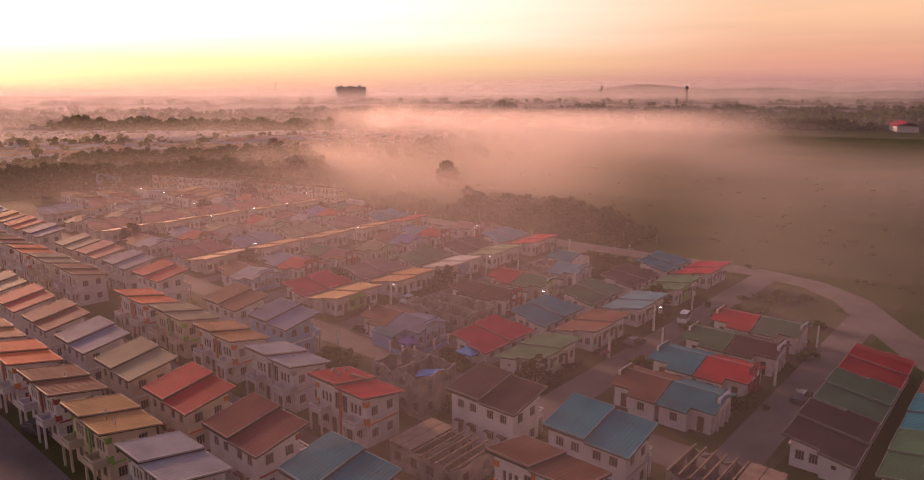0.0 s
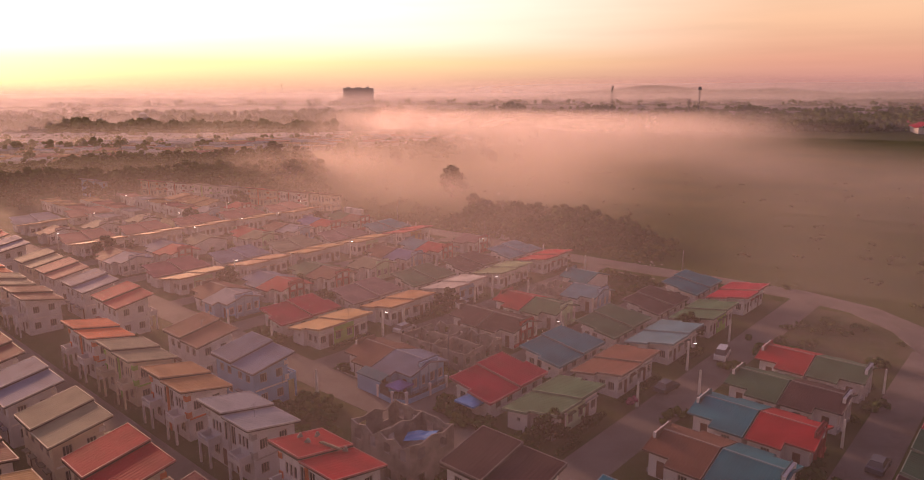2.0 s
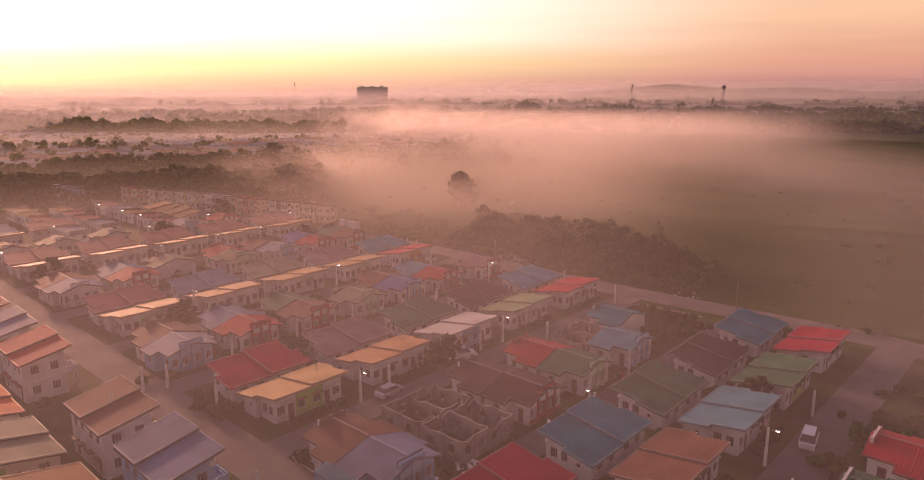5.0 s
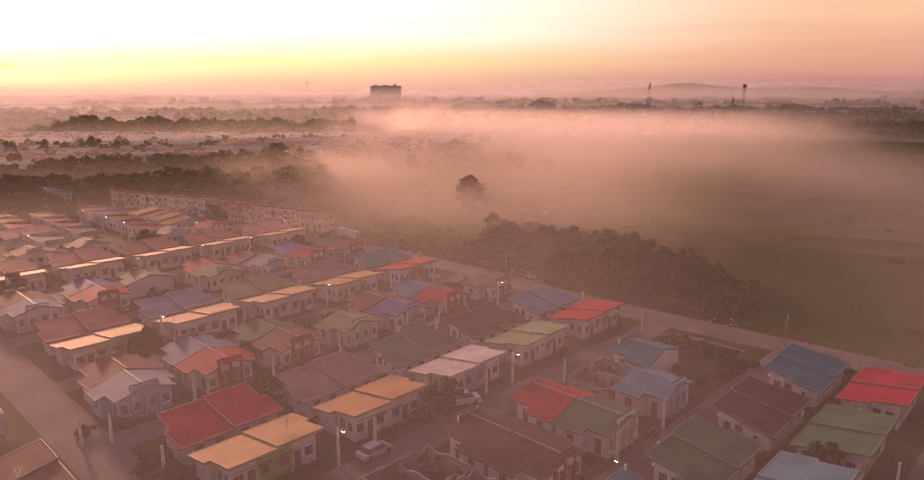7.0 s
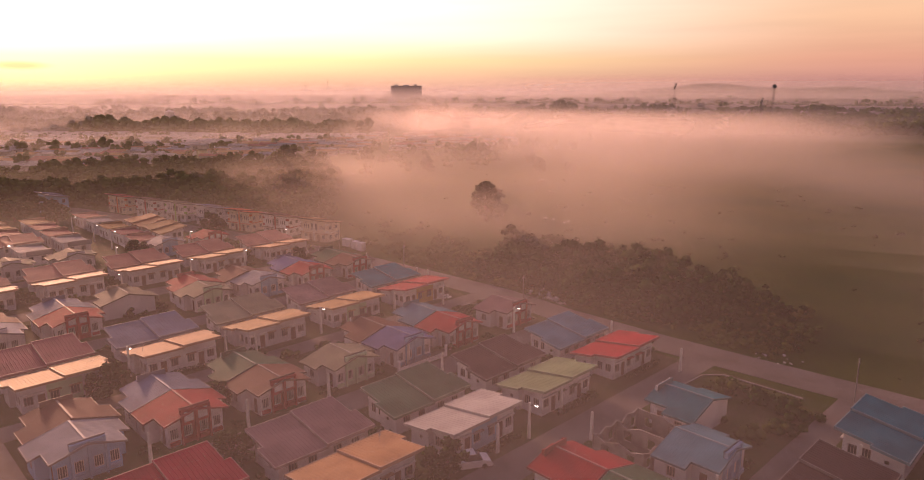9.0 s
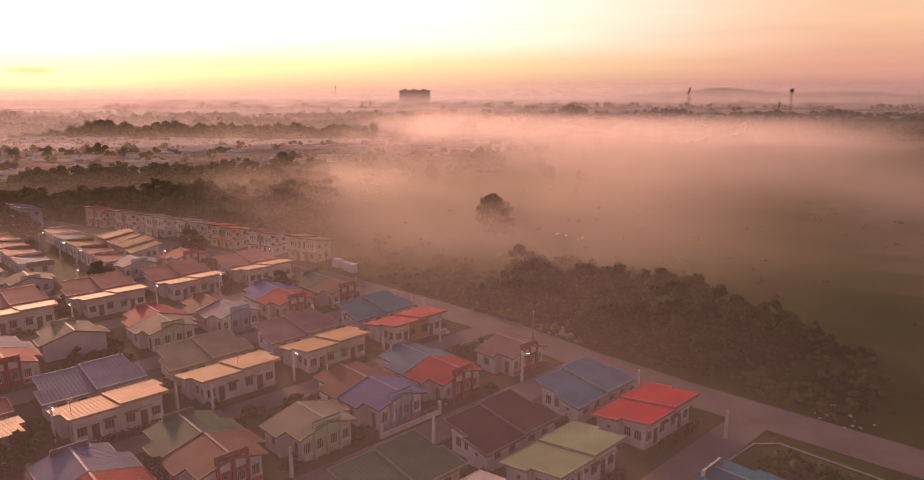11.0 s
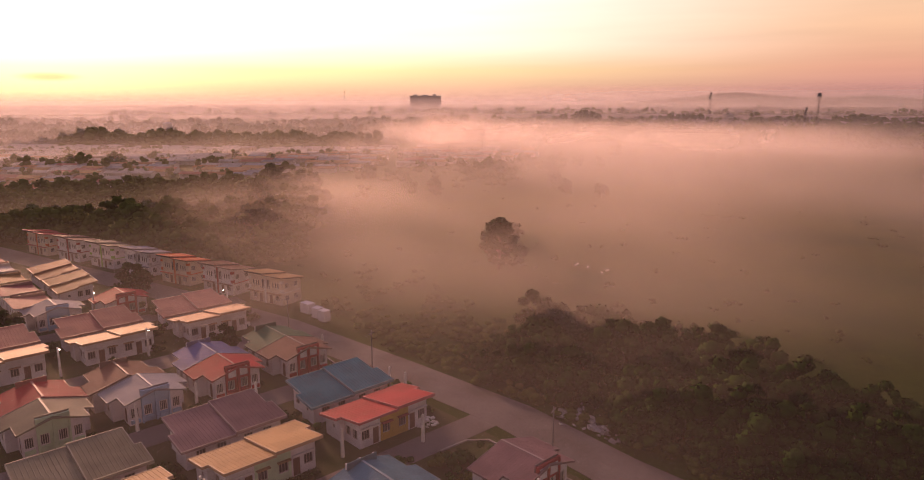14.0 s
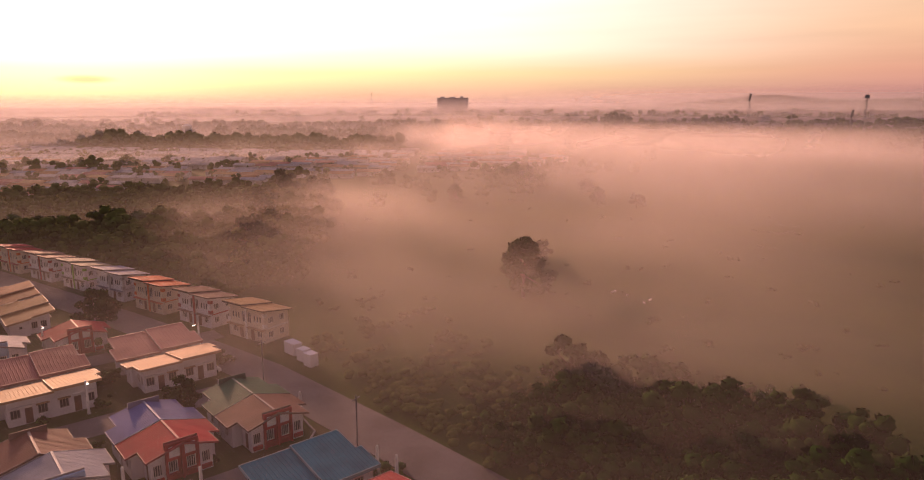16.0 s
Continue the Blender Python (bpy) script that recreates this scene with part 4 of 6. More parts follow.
def scatter(name, places, protos, mat, label, category):
    """One object of many plants: places are (x, y, z, size, turn, kind)."""
    chunks = []
    for x, y, z, k, w, kind in places:
        v = protos[int(kind)]
        c, q = math.cos(w), math.sin(w)
        chunks.append(np.stack([x + k * (v[:, 0] * c - v[:, 1] * q), y + k * (v[:, 0] * q + v[:, 1] * c), z + k * v[:, 2], v[:, 3] * c - v[:, 4] * q, v[:, 3] * q + v[:, 4] * c, v[:, 5]], 1))
    ob = new(name, quads_mesh(name, np.concatenate(chunks)))
    ob.data.materials[0] = mat
    return tagged(ob, label, category, "", "stuff")


def uv(u, v):
    """Plan place from metres ahead and to the right of the start."""
    return (FWD[0] * u + 0.757 * v, FWD[1] * u + 0.653 * v)


rng = np.random.default_rng(5)
# low-detail crowns for woods and thickets, one metre tall at size 1
WOOD = []
for k in range(5):
    pts, rad = crown_points(rng, 1.0, 0.52, 14, 0.25)
    pts += [(0.25 * math.cos(a), 0.25 * math.sin(a), 0.14) for a in (0, 2, 4)]
    rad += [0.22] * 3
    WOOD.append(leaf_cloud(rng, pts, rad, 30, 0.046, core=0.86))
WOOD_FAR = []
for k in range(5):
    pts, rad = crown_points(rng, 1.0, 0.48, 5, 0.3)
    pts += [(0.25 * math.cos(a), 0.25 * math.sin(a), 0.14) for a in (0, 3)]
    rad = [r * 1.45 for r in rad] + [0.3] * 2
    WOOD_FAR.append(leaf_cloud(rng, pts, rad, 6, 0.07, core=0.95))
BUSH = []
for k in range(5):
    pts = [(rng.normal() * 0.42, rng.normal() * 0.42, abs(rng.normal()) * 0.25 + 0.22) for _ in range(9)]
    BUSH.append(leaf_cloud(rng, pts[:4], [0.4] * 4, 8, 0.08, 0.55, core=0.9))

GARDEN = []
for k in range(5):
    pts = [(rng.normal() * 0.40, rng.normal() * 0.40, abs(rng.normal()) * 0.28 + 0.22) for _ in range(12)]
    GARDEN.append(leaf_cloud(rng, pts, [0.34] * 12, 26, 0.08, core=0.85))

# the field: single trees
tree(4, -193.6, 214.6, 1.0, 20)
tree(3, -209, 236, 1.1, 70, "thin young tree in the misty field")
tree(1, -154, 184, 1.1, 40, "tall round-headed tree over the thicket", LEAF)
for x, y, k, s_, w in ((-304, 289, 5, 0.8, 10), (-266, 330, 5, 0.75, 50), (-250, 333, 1, 0.8, 90), (-318, 300, 3, 1.0, 0), (-345, 372, 5, 0.8, 33), (-330, 395, 1, 0.9, 200), (-290, 352, 3, 1.2, 120)):
    tree(k, x, y, s_, w)
for x, y, k, s_, w in ((-262, 186, 0, 1.05, 15), (-275, 199, 2, 1.2, 80), (-300, 205, 0, 1.1, 140), (-322, 215, 2, 1.25, 220), (-355, 240, 0, 1.2, 300), (-340, 248, 2, 1.2, 45), (-250, 178, 3, 1.1, 0)):
    tree(k, x, y, s_, w, "dark spreading tree at the edge of the wood")

# the wood beyond the estate
def inside(poly, x, y):
    hit = False
    for (x0, y0), (x1, y1) in zip(poly, poly[1:] + poly[:1]):
        if (y0 > y) != (y1 > y) and x < x0 + (y - y0) / (y1 - y0) * (x1 - x0):
            hit = not hit
    return hit


WOOD_EDGE = [(-226, 169), (-250, 161), (-275, 154), (-300, 145), (-312, 132), (-322, 112), (-318, 92), (-345, 84), (-372, 104), (-392, 140), (-392, 166), (-378, 186), (-366, 206), (-350, 224), (-330, 236), (-318, 240), (-285, 214), (-256, 200), (-238, 186)]
places = []
while len(places) < 540:
    x, y = rng.uniform(-400, -225), rng.uniform(82, 250)
    if inside(WOOD_EDGE, x, y):
        deep = min(1.0, max(0.0, (-x - 228) / 45))
        places.append((x, y, -0.5, (4.5 + 5.0 * deep) * rng.uniform(0.8, 1.3), rng.uniform(0, 6.3), rng.integers(5)))
scatter("woodland", places, WOOD, LEAF_FAR, "dense dark woodland behind the last houses", "woods")

# thicket beside the perimeter road
places = []
while len(places) < 330:
    x, y = rng.uniform(-182, -80), 164.5 + 36 * rng.uniform(0, 1)
    core = min(1.0, max(0.0, (x + 160) / 12)) * min(1.0, max(0.0, (-80 - x) / 22))
    dens = 0.9 * noise.noise((x * 0.05, y * 0.05, 1.0)) + 0.12 + 0.75 * core - max(0.0, (y - 189) / 9) - max(0.0, (168 - y) / 5)
    if dens > rng.uniform(0, 0.8):
        places.append((x, y, -0.4, (1.5 + 1.6 * core + 4.6 * core * rng.uniform(0, 1) ** 2.0) * (0.65 + 0.45 * min(dens, 1)), rng.uniform(0, 6.3), rng.integers(5)))
scatter("thicket", places, WOOD, LEAF, "dark overgrown thicket along the road", "bushes")
# rank weeds on the verge between the road and the thicket
places = []
while len(places) < 420:
    x, y = rng.uniform(-200, -84), 161.8 + 30 * rng.uniform(0, 1) ** 1.5
    if y > 163.5 + 0.25 * max(0.0, -x - 184) and noise.noise((x * 0.06, y * 0.06, 4.0)) > rng.uniform(-0.7, 0.35):
        places.append((x, y, -0.3, rng.uniform(0.8, 2.3), rng.uniform(0, 6.3), rng.integers(5)))
scatter("verge_weeds", places, BUSH, SHRUB, "rank green weeds and low bushes along the verge", "weeds")
# grass tussocks and weeds over the whole field
places = []
while len(places) < 300:
    x, y = rng.uniform(-330, 20), 161 + 200 * rng.uniform(0, 1) ** 1.6
    if y < 163 + 0.12 * max(0, -x - 190) or (x < -195 and y < 200 + 0.3 * (x + 195) - 10 and y < 178):
        continue
    if noise.noise((x * 0.018, y * 0.018, 7.0)) > rng.uniform(-0.6, 0.5):
        places.append((x, y, -0.35, rng.uniform(0.5, 1.7), rng.uniform(0, 6.3), rng.integers(5)))
scatter("field_weeds", places, BUSH, GROUND, "rough weeds and tussocks in the open field", "weeds")
# tree belts in the distance
places = []
BELTS = [(680, -640, -130, 14, 420, 15), (840, -720, -60, 50, 420, 16), (1080, -860, -120, 60, 300, 15), (900, 20, 620, 70, 420, 15), (760, 150, 560, 30, 170, 13), (850, -20, 640, 40, 300, 14), (1250, -300, 900, 100, 330, 15), (1700, -1000, 1300, 140, 360, 17), (2300, -1300, 1700, 180, 300, 19), (480, -420, -230, 35, 40, 9), (560, -130, 60, 60, 26, 9)]

for u0, v0, v1, du, n, hgt in BELTS:
    for i in range(n):
        v = rng.uniform(v0, v1)
        u = u0 + du * (noise.noise((v * 0.006, u0, 0)) * 2 + rng.normal() * 0.45)
        k = hgt * rng.uniform(0.65, 1.25) * (1 + 0.35 * noise.noise((v * 0.015, u0, 5)))
        places.append((*uv(u, v), -0.4, k, rng.uniform(0, 6.3), rng.integers(5)))
scatter("tree_belt", places, WOOD_FAR, LEAF_FAR, "distant belts of dark trees in haze", "woods")

# ---- far settlement ----
def cottage(x, y, turn, roof):
    h = thing("cottage", f"small distant house with a low {ROOF_WORDS[roof]} metal roof", "house", pose(x, y, 0, 0, 0, turn), "distant settlement")

    def body():
        s = Shape()
        s.wall((3, -6), (3, 6), 0, [(0, 2.7), (1, 2.7)], [(1.5, 0.9, 2.7, 2.1), (5, 0, 6, 2.1), (8.5, 0.9, 9.7, 2.1)])
        s.wall((3, 6), (-3, 6), 0, [(0, 2.7), (0.5, 3.5), (1, 2.7)])
        s.wall((-3, 6), (-3, -6), 0, [(0, 2.7), (1, 2.7)])
        s.wall((-3, -6), (3, -6), 0, [(0, 2.7), (0.5, 3.5), (1, 2.7)], [(2.4, 0.9, 3.6, 2.1)])
        return s

    def top():
        s = Shape()
        for a in (-1, 1):
            s.face((0, -6.4, 3.62), (0, 6.4, 3.62), (a * 3.7, 6.4, 2.62), (a * 3.7, -6.4, 2.62))
            s.face((0, -6.4, 3.5), (a * 3.7, -6.4, 2.5), (a * 3.7, 6.4, 2.5), (0, 6.4, 3.5))
            s.face((a * 3.7, -6.4, 2.62), (a * 3.7, 6.4, 2.62), (a * 3.7, 6.4, 2.5), (a * 3.7, -6.4, 2.5))
            for y in (-6.4, 6.4):
                s.face((0, y, 3.62), (a * 3.7, y, 2.62), (a * 3.7, y, 2.5), (0, y, 3.5))
        return s

    part("wall", "cottage_body", body, WALL["white"], h)
    part("roof", "cottage_roof", top, ROOF_MAT[roof], h)


names = ["gray", "white", "pink", "tan", "white", "cream", "gray"]
plots = []
for i in range(25):
    for j in range(34):
        u, v = 392 + 12.2 * i + rng.normal() * 0.7, -455 + 14.0 * j + 3 * (i % 2) + rng.normal() * 0.5
        near_edge = 396 + max(0.0, 0.95 * (v + 220)) - 0.10 * min(0.0, v + 220)
        if u > near_edge and (j + i // 9) % 8 != 3 and i % 6 != 5 and rng.uniform() < 0.88:
            plots.append((u - near_edge, u, v))
plots.sort()
for _, u, v in plots[:270]:
    cottage(*uv(u, v), -49.2 + rng.normal() * 1.5, names[rng.integers(7)])
s = Shape()
for _, u, v in plots[270:]:
    x, y = uv(u, v)
    d, q = Vector((FWD[0], FWD[1])), Vector((0.757, 0.653))
    at = lambda a, b, z: (*(Vector((x, y)) + d * a + q * b), z)
    z = 2.7 + rng.uniform(-0.2, 0.5)
    for a, b in (((-3, -6), (3, -6)), ((3, -6), (3, 6)), ((3, 6), (-3, 6)), ((-3, 6), (-3, -6))):
        s.face(at(*a, 0), at(*b, 0), at(*b, z), at(*a, z))
    for k in (-1, 1):
        s.face(at(0, -6.3, z + 0.9), at(0, 6.3, z + 0.9), at(3.7 * k, 6.3, z - 0.1), at(3.7 * k, -6.3, z - 0.1))
solid("far_roofs", s, ROOF_MAT["white"], "crowded pale low houses of the distant settlement", "houses", "stuff")
places = [(*uv(rng.uniform(405, 690), rng.uniform(-450, 0)), 0, rng.uniform(3.5, 8), rng.uniform(0, 6.3), rng.integers(5)) for _ in range(210)]
scatter("settlement_trees", places, WOOD_FAR, LEAF_FAR, "scattered trees among the distant houses", "trees")


# lean-to porch added on to the blue corner house
porch = thing("lean_to_porch", "grey-blue lean-to porch with pale blue end wall", "porch", pose(-80.3, 78, 0))


def porch_roof():
    s = Shape()
    n = 11
    for i in range(n):
        x0, x1 = -1.0 + 4.9 * i / n, -1.0 + 4.9 * (i + 1) / n
        s.face((x0, -4.9, 2.92), (x0, -6.6, 2.44), (x1 - 0.07, -6.6, 2.44), (x1 - 0.07, -4.9, 2.92))
        s.face((x1 - 0.07, -4.9, 2.92), (x1 - 0.07, -6.6, 2.44), (x1, -6.6, 2.48), (x1, -4.9, 2.96))
    s.face((-1.0, -4.9, 2.80), (3.9, -4.9, 2.80), (3.9, -6.6, 2.32), (-1.0, -6.6, 2.32))
    s.face((-1.0, -6.6, 2.32), (3.9, -6.6, 2.32), (3.9, -6.6, 2.46), (-1.0, -6.6, 2.46))
    s.face((3.9, -6.6, 2.32), (3.9, -4.9, 2.80), (3.9, -4.9, 2.94), (3.9, -6.6, 2.46))
    return s


part("roof", "porch_roof", porch_roof, ROOF_MAT["blueg"], porch)
box_part("end_wall", porch, (-0.9, -6.5, 0, 3.6, -6.35, 2.3), WALL["bluish"])
box_part("gate", porch, (3.62, -6.45, 0, 3.7, -4.9, 1.9), METAL)

# ---- unfinished buildings ----
def shell(m, storeys, w, d, label, rafters=False, jag=1):
    """A raw blockwork shell, x from 0 to d, y from -w to w, with empty openings and a broken wall head."""
    h = thing("unfinished_house", label, "ruin", m)
    rng_s = np.random.default_rng(jag)
    top = 2.9 * storeys

    def side(a, b):
        def build():
            s = Shape()
            L = (Vector(b) - Vector(a)).length
            n = max(2, int(L / 2.2))
            holes = [(L * (k + 0.5) / n - 0.5, 2.9 * f + 0.9, L * (k + 0.5) / n + 0.5, 2.9 * f + 2.1) for k in range(n) for f in range(storeys)]
            heads = [(k / (2 * n), top - float(rng_s.uniform(0, 0.75)) * (k % 2)) for k in range(2 * n + 1)]
            s.wall(a, b, 0, heads, holes, 0.18)
            way = (Vector(b) - Vector(a)).normalized()
            inn = Vector((-way.y, way.x)) * 0.18
            s.wall(Vector(b) + inn, Vector(a) + inn, 0, [(1 - q, z) for q, z in heads[::-1]], [(L - u1, z0, L - u0, z1) for u0, z0, u1, z1 in holes], 0.0)
            for (q0, z0), (q1, z1) in zip(heads, heads[1:]):
                p0, p1 = Vector(a) + way * L * q0, Vector(a) + way * L * q1
                s.face((p0.x, p0.y, z0), (p1.x, p1.y, z1), (p1.x + inn.x, p1.y + inn.y, z1), (p0.x + inn.x, p0.y + inn.y, z0))
            return s
        part("wall", object(), build, RAW, h)

    side((d, -w), (d, w))
    side((d, w), (0, w))
    side((0, w), (0, -w))
    side((0, -w), (d, -w))
    side((0.2, 0), (d - 0.2, 0.01))
    if storeys > 1:
        box_part("floor_slab", h, (0.2, -w + 0.2, 2.75, d - 0.2, w - 0.2, 2.9), RAW)
    if rafters:
        for k in range(9):
            y = -w + 0.4 + k * (2 * w - 0.8) / 8
            box_part("rafter", h, (-0.4, y, top + 0.002, d + 0.4, y + 0.16, top + 0.2), BOARD)
        for y0, y1 in ((-w, -w * 0.62), (-w * 0.60, -w * 0.28)):
            box_part("roof_sheet", h, (-0.2, y0, top + 0.21, d + 0.2, y1, top + 0.25), BOARD)
    return h


BOARD = shader("weathered_boards", (0.24, 0.17, 0.13), rough=0.9, vary=0.35, scale=2)
TARP = shader("blue_tarpaulin", (0.05, 0.22, 0.55), rough=0.5, vary=0.25, scale=1.5)
TENT = shader("purple_canopy", (0.20, 0.17, 0.45), rough=0.6, vary=0.25, scale=1.5)
shell(pose(-61, 57.6, 0, 0, 0, 90), 2, 4.6, 6.6, "raw two-storey concrete shell of a duplex, roofless", jag=4)
shell(pose(-47, 54.4, 0, 0, 0, -90), 1, 4.9, 6.6, "unfinished single-storey block shell with bare roof timbers", True, 7)
shell(pose(-19.5, 57.6, 0, 0, 0, 90), 2, 4.6, 6.0, "unfinished two-storey block shell with rusty roof timbers", True, 9)
for x, y, t, k in ((-80.1, 90, 0, 11), (-80.6, 90, 180, 12), (-80.6, 124.5, 180, 14)):
    shell(pose(x, y, 0, 0, 0, t), 1, 4.6, 6.4, "abandoned roofless house shell with empty window openings", jag=k)


def canopy(name, m, w, d, z, mat, label):
    """A four-post awning with a sagging pitched cloth."""
    h = thing(name, label, "awning", m)

    def cloth():
        s = Shape()
        n = 6
        f = lambda i, j: (-d / 2 + d * i / n, -w / 2 + w * j / n, z + 0.55 * (1 - max(abs(2 * i / n - 1), abs(2 * j / n - 1))) - 0.10 * math.sin(math.pi * i / n) * math.sin(3 * math.pi * j / n))
        for i in range(n):
            for j in range(n):
                s.face(f(i, j), f(i + 1, j), f(i + 1, j + 1), f(i, j + 1))
        for i in range(n):
            for a, b in ((f(i, 0), f(i + 1, 0)), (f(i + 1, n), f(i, n)), (f(0, i + 1), f(0, i)), (f(n, i), f(n, i + 1))):
                s.face((a[0], a[1], a[2] - 0.25), (b[0], b[1], b[2] - 0.25), b, a)
        return s

    part("cloth", object(), cloth, mat, h)
    for x in (-d / 2 + 0.1, d / 2 - 0.1):
        for y in (-w / 2 + 0.1, w / 2 - 0.1):
            def pole(x=x, y=y):
                s = Shape()
                s.beam((x, y, 0), (x, y, z), 0.04)
                return s
            part("pole", ("canopy_pole", x, y, z), pole, METAL, h)
    return h


canopy("tarpaulin_shelter", pose(-63.8, 76.0, 0, 0, 0, 0), 3.6, 3.2, 2.2, TARP, "blue tarpaulin shelter beside the crimson-roofed house")
canopy("patio_canopy", pose(-75.0, 73.7, 0, 0, 0, 0), 2.9, 2.6, 1.7, TENT, "purple-blue patio canopy in the corner yard")


def tarp_scrap():
    s = Shape()
    n = 5
    f = lambda i, j: (-1.7 + 3.4 * i / n, -1.1 + 2.2 * j / n, 0.25 * noise.noise((i * 0.7, j * 0.9, 2)) + 0.12 * i)
    for i in range(n):
        for j in range(n):
            s.face(f(i, j), f(i + 1, j), f(i + 1, j + 1), f(i, j + 1))
    return s


solid("tarpaulin", tarp_scrap(), TARP, "blue tarpaulin spread inside the raw concrete shell", "tarpaulin", m=pose(-58.6, 61.4, 4.5, 0, 0, 30))


# corner yard of the blue house: low wall, piers and bars
def yard_wall(points, label, pier_mat, wall_mat):
    h = thing("yard_fence", label, "fence", pose(0, 0, 0))
    for (x0, y0), (x1, y1) in zip(points, points[1:]):
        a, b = Vector((x0, y0, 0)), Vector((x1, y1, 0))
        L, ang = (b - a).length, math.degrees(math.atan2(y1 - y0, x1 - x0))
        m = pose(x0, y0, 0, 0, 0, ang)

        def low(L=L):
            s = Shape()
            s.box(0.15, -0.08, -0.1, L - 0.15, 0.08, 0.75, top=0.01)
            return s

        def bars(L=L):
            s = Shape()
            k = int(L / 0.22)
            us = [0.15 + (L - 0.3) * i / (2 * k) for i in range(2 * k + 1)]
            for z0, z1 in ((0.751, 0.80), (1.45, 1.5)):
                for u0, u1 in zip(us, us[1:]):
                    s.face((u0, -0.02, z0), (u1, -0.02, z0), (u1, -0.02, z1), (u0, -0.02, z1))
            for i in range(0, 2 * k, 2):
                w = (us[i + 1] - us[i])
                s.face((us[i], -0.02, 0.80), (us[i + 1], -0.02, 0.80), (us[i + 1], -0.02, 1.45), (us[i], -0.02, 1.45))
            return s

        def pier():
            s = Shape()
            s.box(-0.16, -0.16, -0.1, 0.16, 0.16, 1.7)
            s.box(-0.22, -0.22, 1.7, 0.22, 0.22, 1.85, top=0.06)
            return s

        part("low_wall", object(), low, wall_mat, h, at=m)
        part("railing", object(), bars, METAL, h, at=m)
        part("pier", "yard_pier", pier, pier_mat, h, at=m)
    part("pier", "yard_pier", pier, pier_mat, h, at=pose(*points[-1], 0))
    return h


yard_wall([(-76.9, 71.5), (-73.8, 71.2), (-72.2, 72.3), (-72.0, 76.5), (-72.0, 79.8)], "pale blue garden wall with white piers and dark railing", WALL["white"], WALL["bluish"])
yard_wall([(-120.2, 119.3), (-120.2, 128.6)], "low plastered front wall with piers and dark railing", WALL["white"], WALL["white"])

# odd things left on a red roof, and aerials
def roof_clutter(kind, x, y, z, turn):
    def build():
        s = Shape()
        if kind == "plank":
            s.box(-1.4, -0.22, 0, 1.4, 0.22, 0.12, top=0.03)
            s.box(-1.2, -0.16, 0.121, 1.3, 0.12, 0.2, top=0.03)
        else:
            s.box(-0.28, -0.2, 0, 0.28, 0.2, 0.22, top=0.08)
            s.box(-0.12, -0.16, 0.2, 0.2, 0.14, 0.42, top=0.06)
        return s
    ob = part(kind, ("clutter", kind), build, BOARD if kind == "plank" else RAW, at=pose(x, y, z, -10, 0, turn))
    tagged(ob, "weathered plank lying on the red roof" if kind == "plank" else "small heap of leftovers lying on a roof", "roof clutter")


for kind, x, y, z, turn in (("plank", -61.4, 51.6, 6.52, 8), ("sack", -63.5, 50.4, 6.70, 20), ("sack", -65.0, 50.6, 6.66, 70), ("sack", -64.3, 52.2, 6.40, 110), ("sack", -60.4, 52.6, 5.98, 40)):
    roof_clutter(kind, x, y, z, turn)


def aerial(x, y, z, tall=1.6):
    def build():
        s = Shape()
        s.beam((0, 0, -0.4), (0, 0, tall), 0.025, 5)
        for k in range(4):
            s.box(-0.02, -0.45 + 0.06 * k, tall - 0.1 - 0.22 * k, 0.02, 0.45 - 0.06 * k, tall - 0.07 - 0.22 * k)
        return s
    ob = part("tv_aerial", ("aerial", tall), build, METAL, at=pose(x, y, z, 0, 0, 25))
    tagged(ob, "thin television aerial on a metal roof", "aerial", "aerials")


for x, y, z in ((-73.2, 26.6, 6.2), (-71.0, 26.6, 6.0), (-87, 27.5, 6.3), (-73, 50.4, 6.3), (-79, 58, 6.3), (-99.5, 85, 3.4), (-101, 101, 3.5), (-146, 93, 3.3), (-146, 114, 3.5), (-103, 60.5, 6.4)):
    aerial(x, y, z)

# ---- street furniture ----
POSTS = [(-167, 130), (-162, 136), (-165.5, 122), (-172, 152.3), (-151, 152.4), (-169.5, 145), (-183.5, 116), (-145, 105), (-120, 107.2), (-121.2, 122), (-115, 123), (-143, 137), (-139.5, 146), (-154, 152), (-141, 108), (-117.5, 72.8), (-120.3, 95.8), (-120.3, 84.2), (-95, 113), (-89.3, 123), (-96, 126), (-72.9, 110), (-72.9, 120.5), (-84, 66.6), (-106, 74), (-94.6, 93.4), (-69, 95), (-68.6, 111), (-68, 80), (-106, 152.2), (-92, 149), (-65, 137), (-49, 92), (-49, 124), (-26, 98), (-25.5, 118), (-44.4, 101), (-118.9, 70)]


def post_shape():
    s = Shape()
    s.box(-0.17, -0.17, -0.2, 0.17, 0.17, 3.5, top=0.05)
    s.box(-0.11, -0.11, 3.5, 0.11, 0.11, 3.62, top=0.04)
    return s


for x, y in POSTS:
    ob = part("concrete_post", "post", post_shape, POST, at=pose(x, y, 0, 0, 0, 8))
    tagged(ob, "short white precast concrete post at the kerb", "post", "kerb posts")

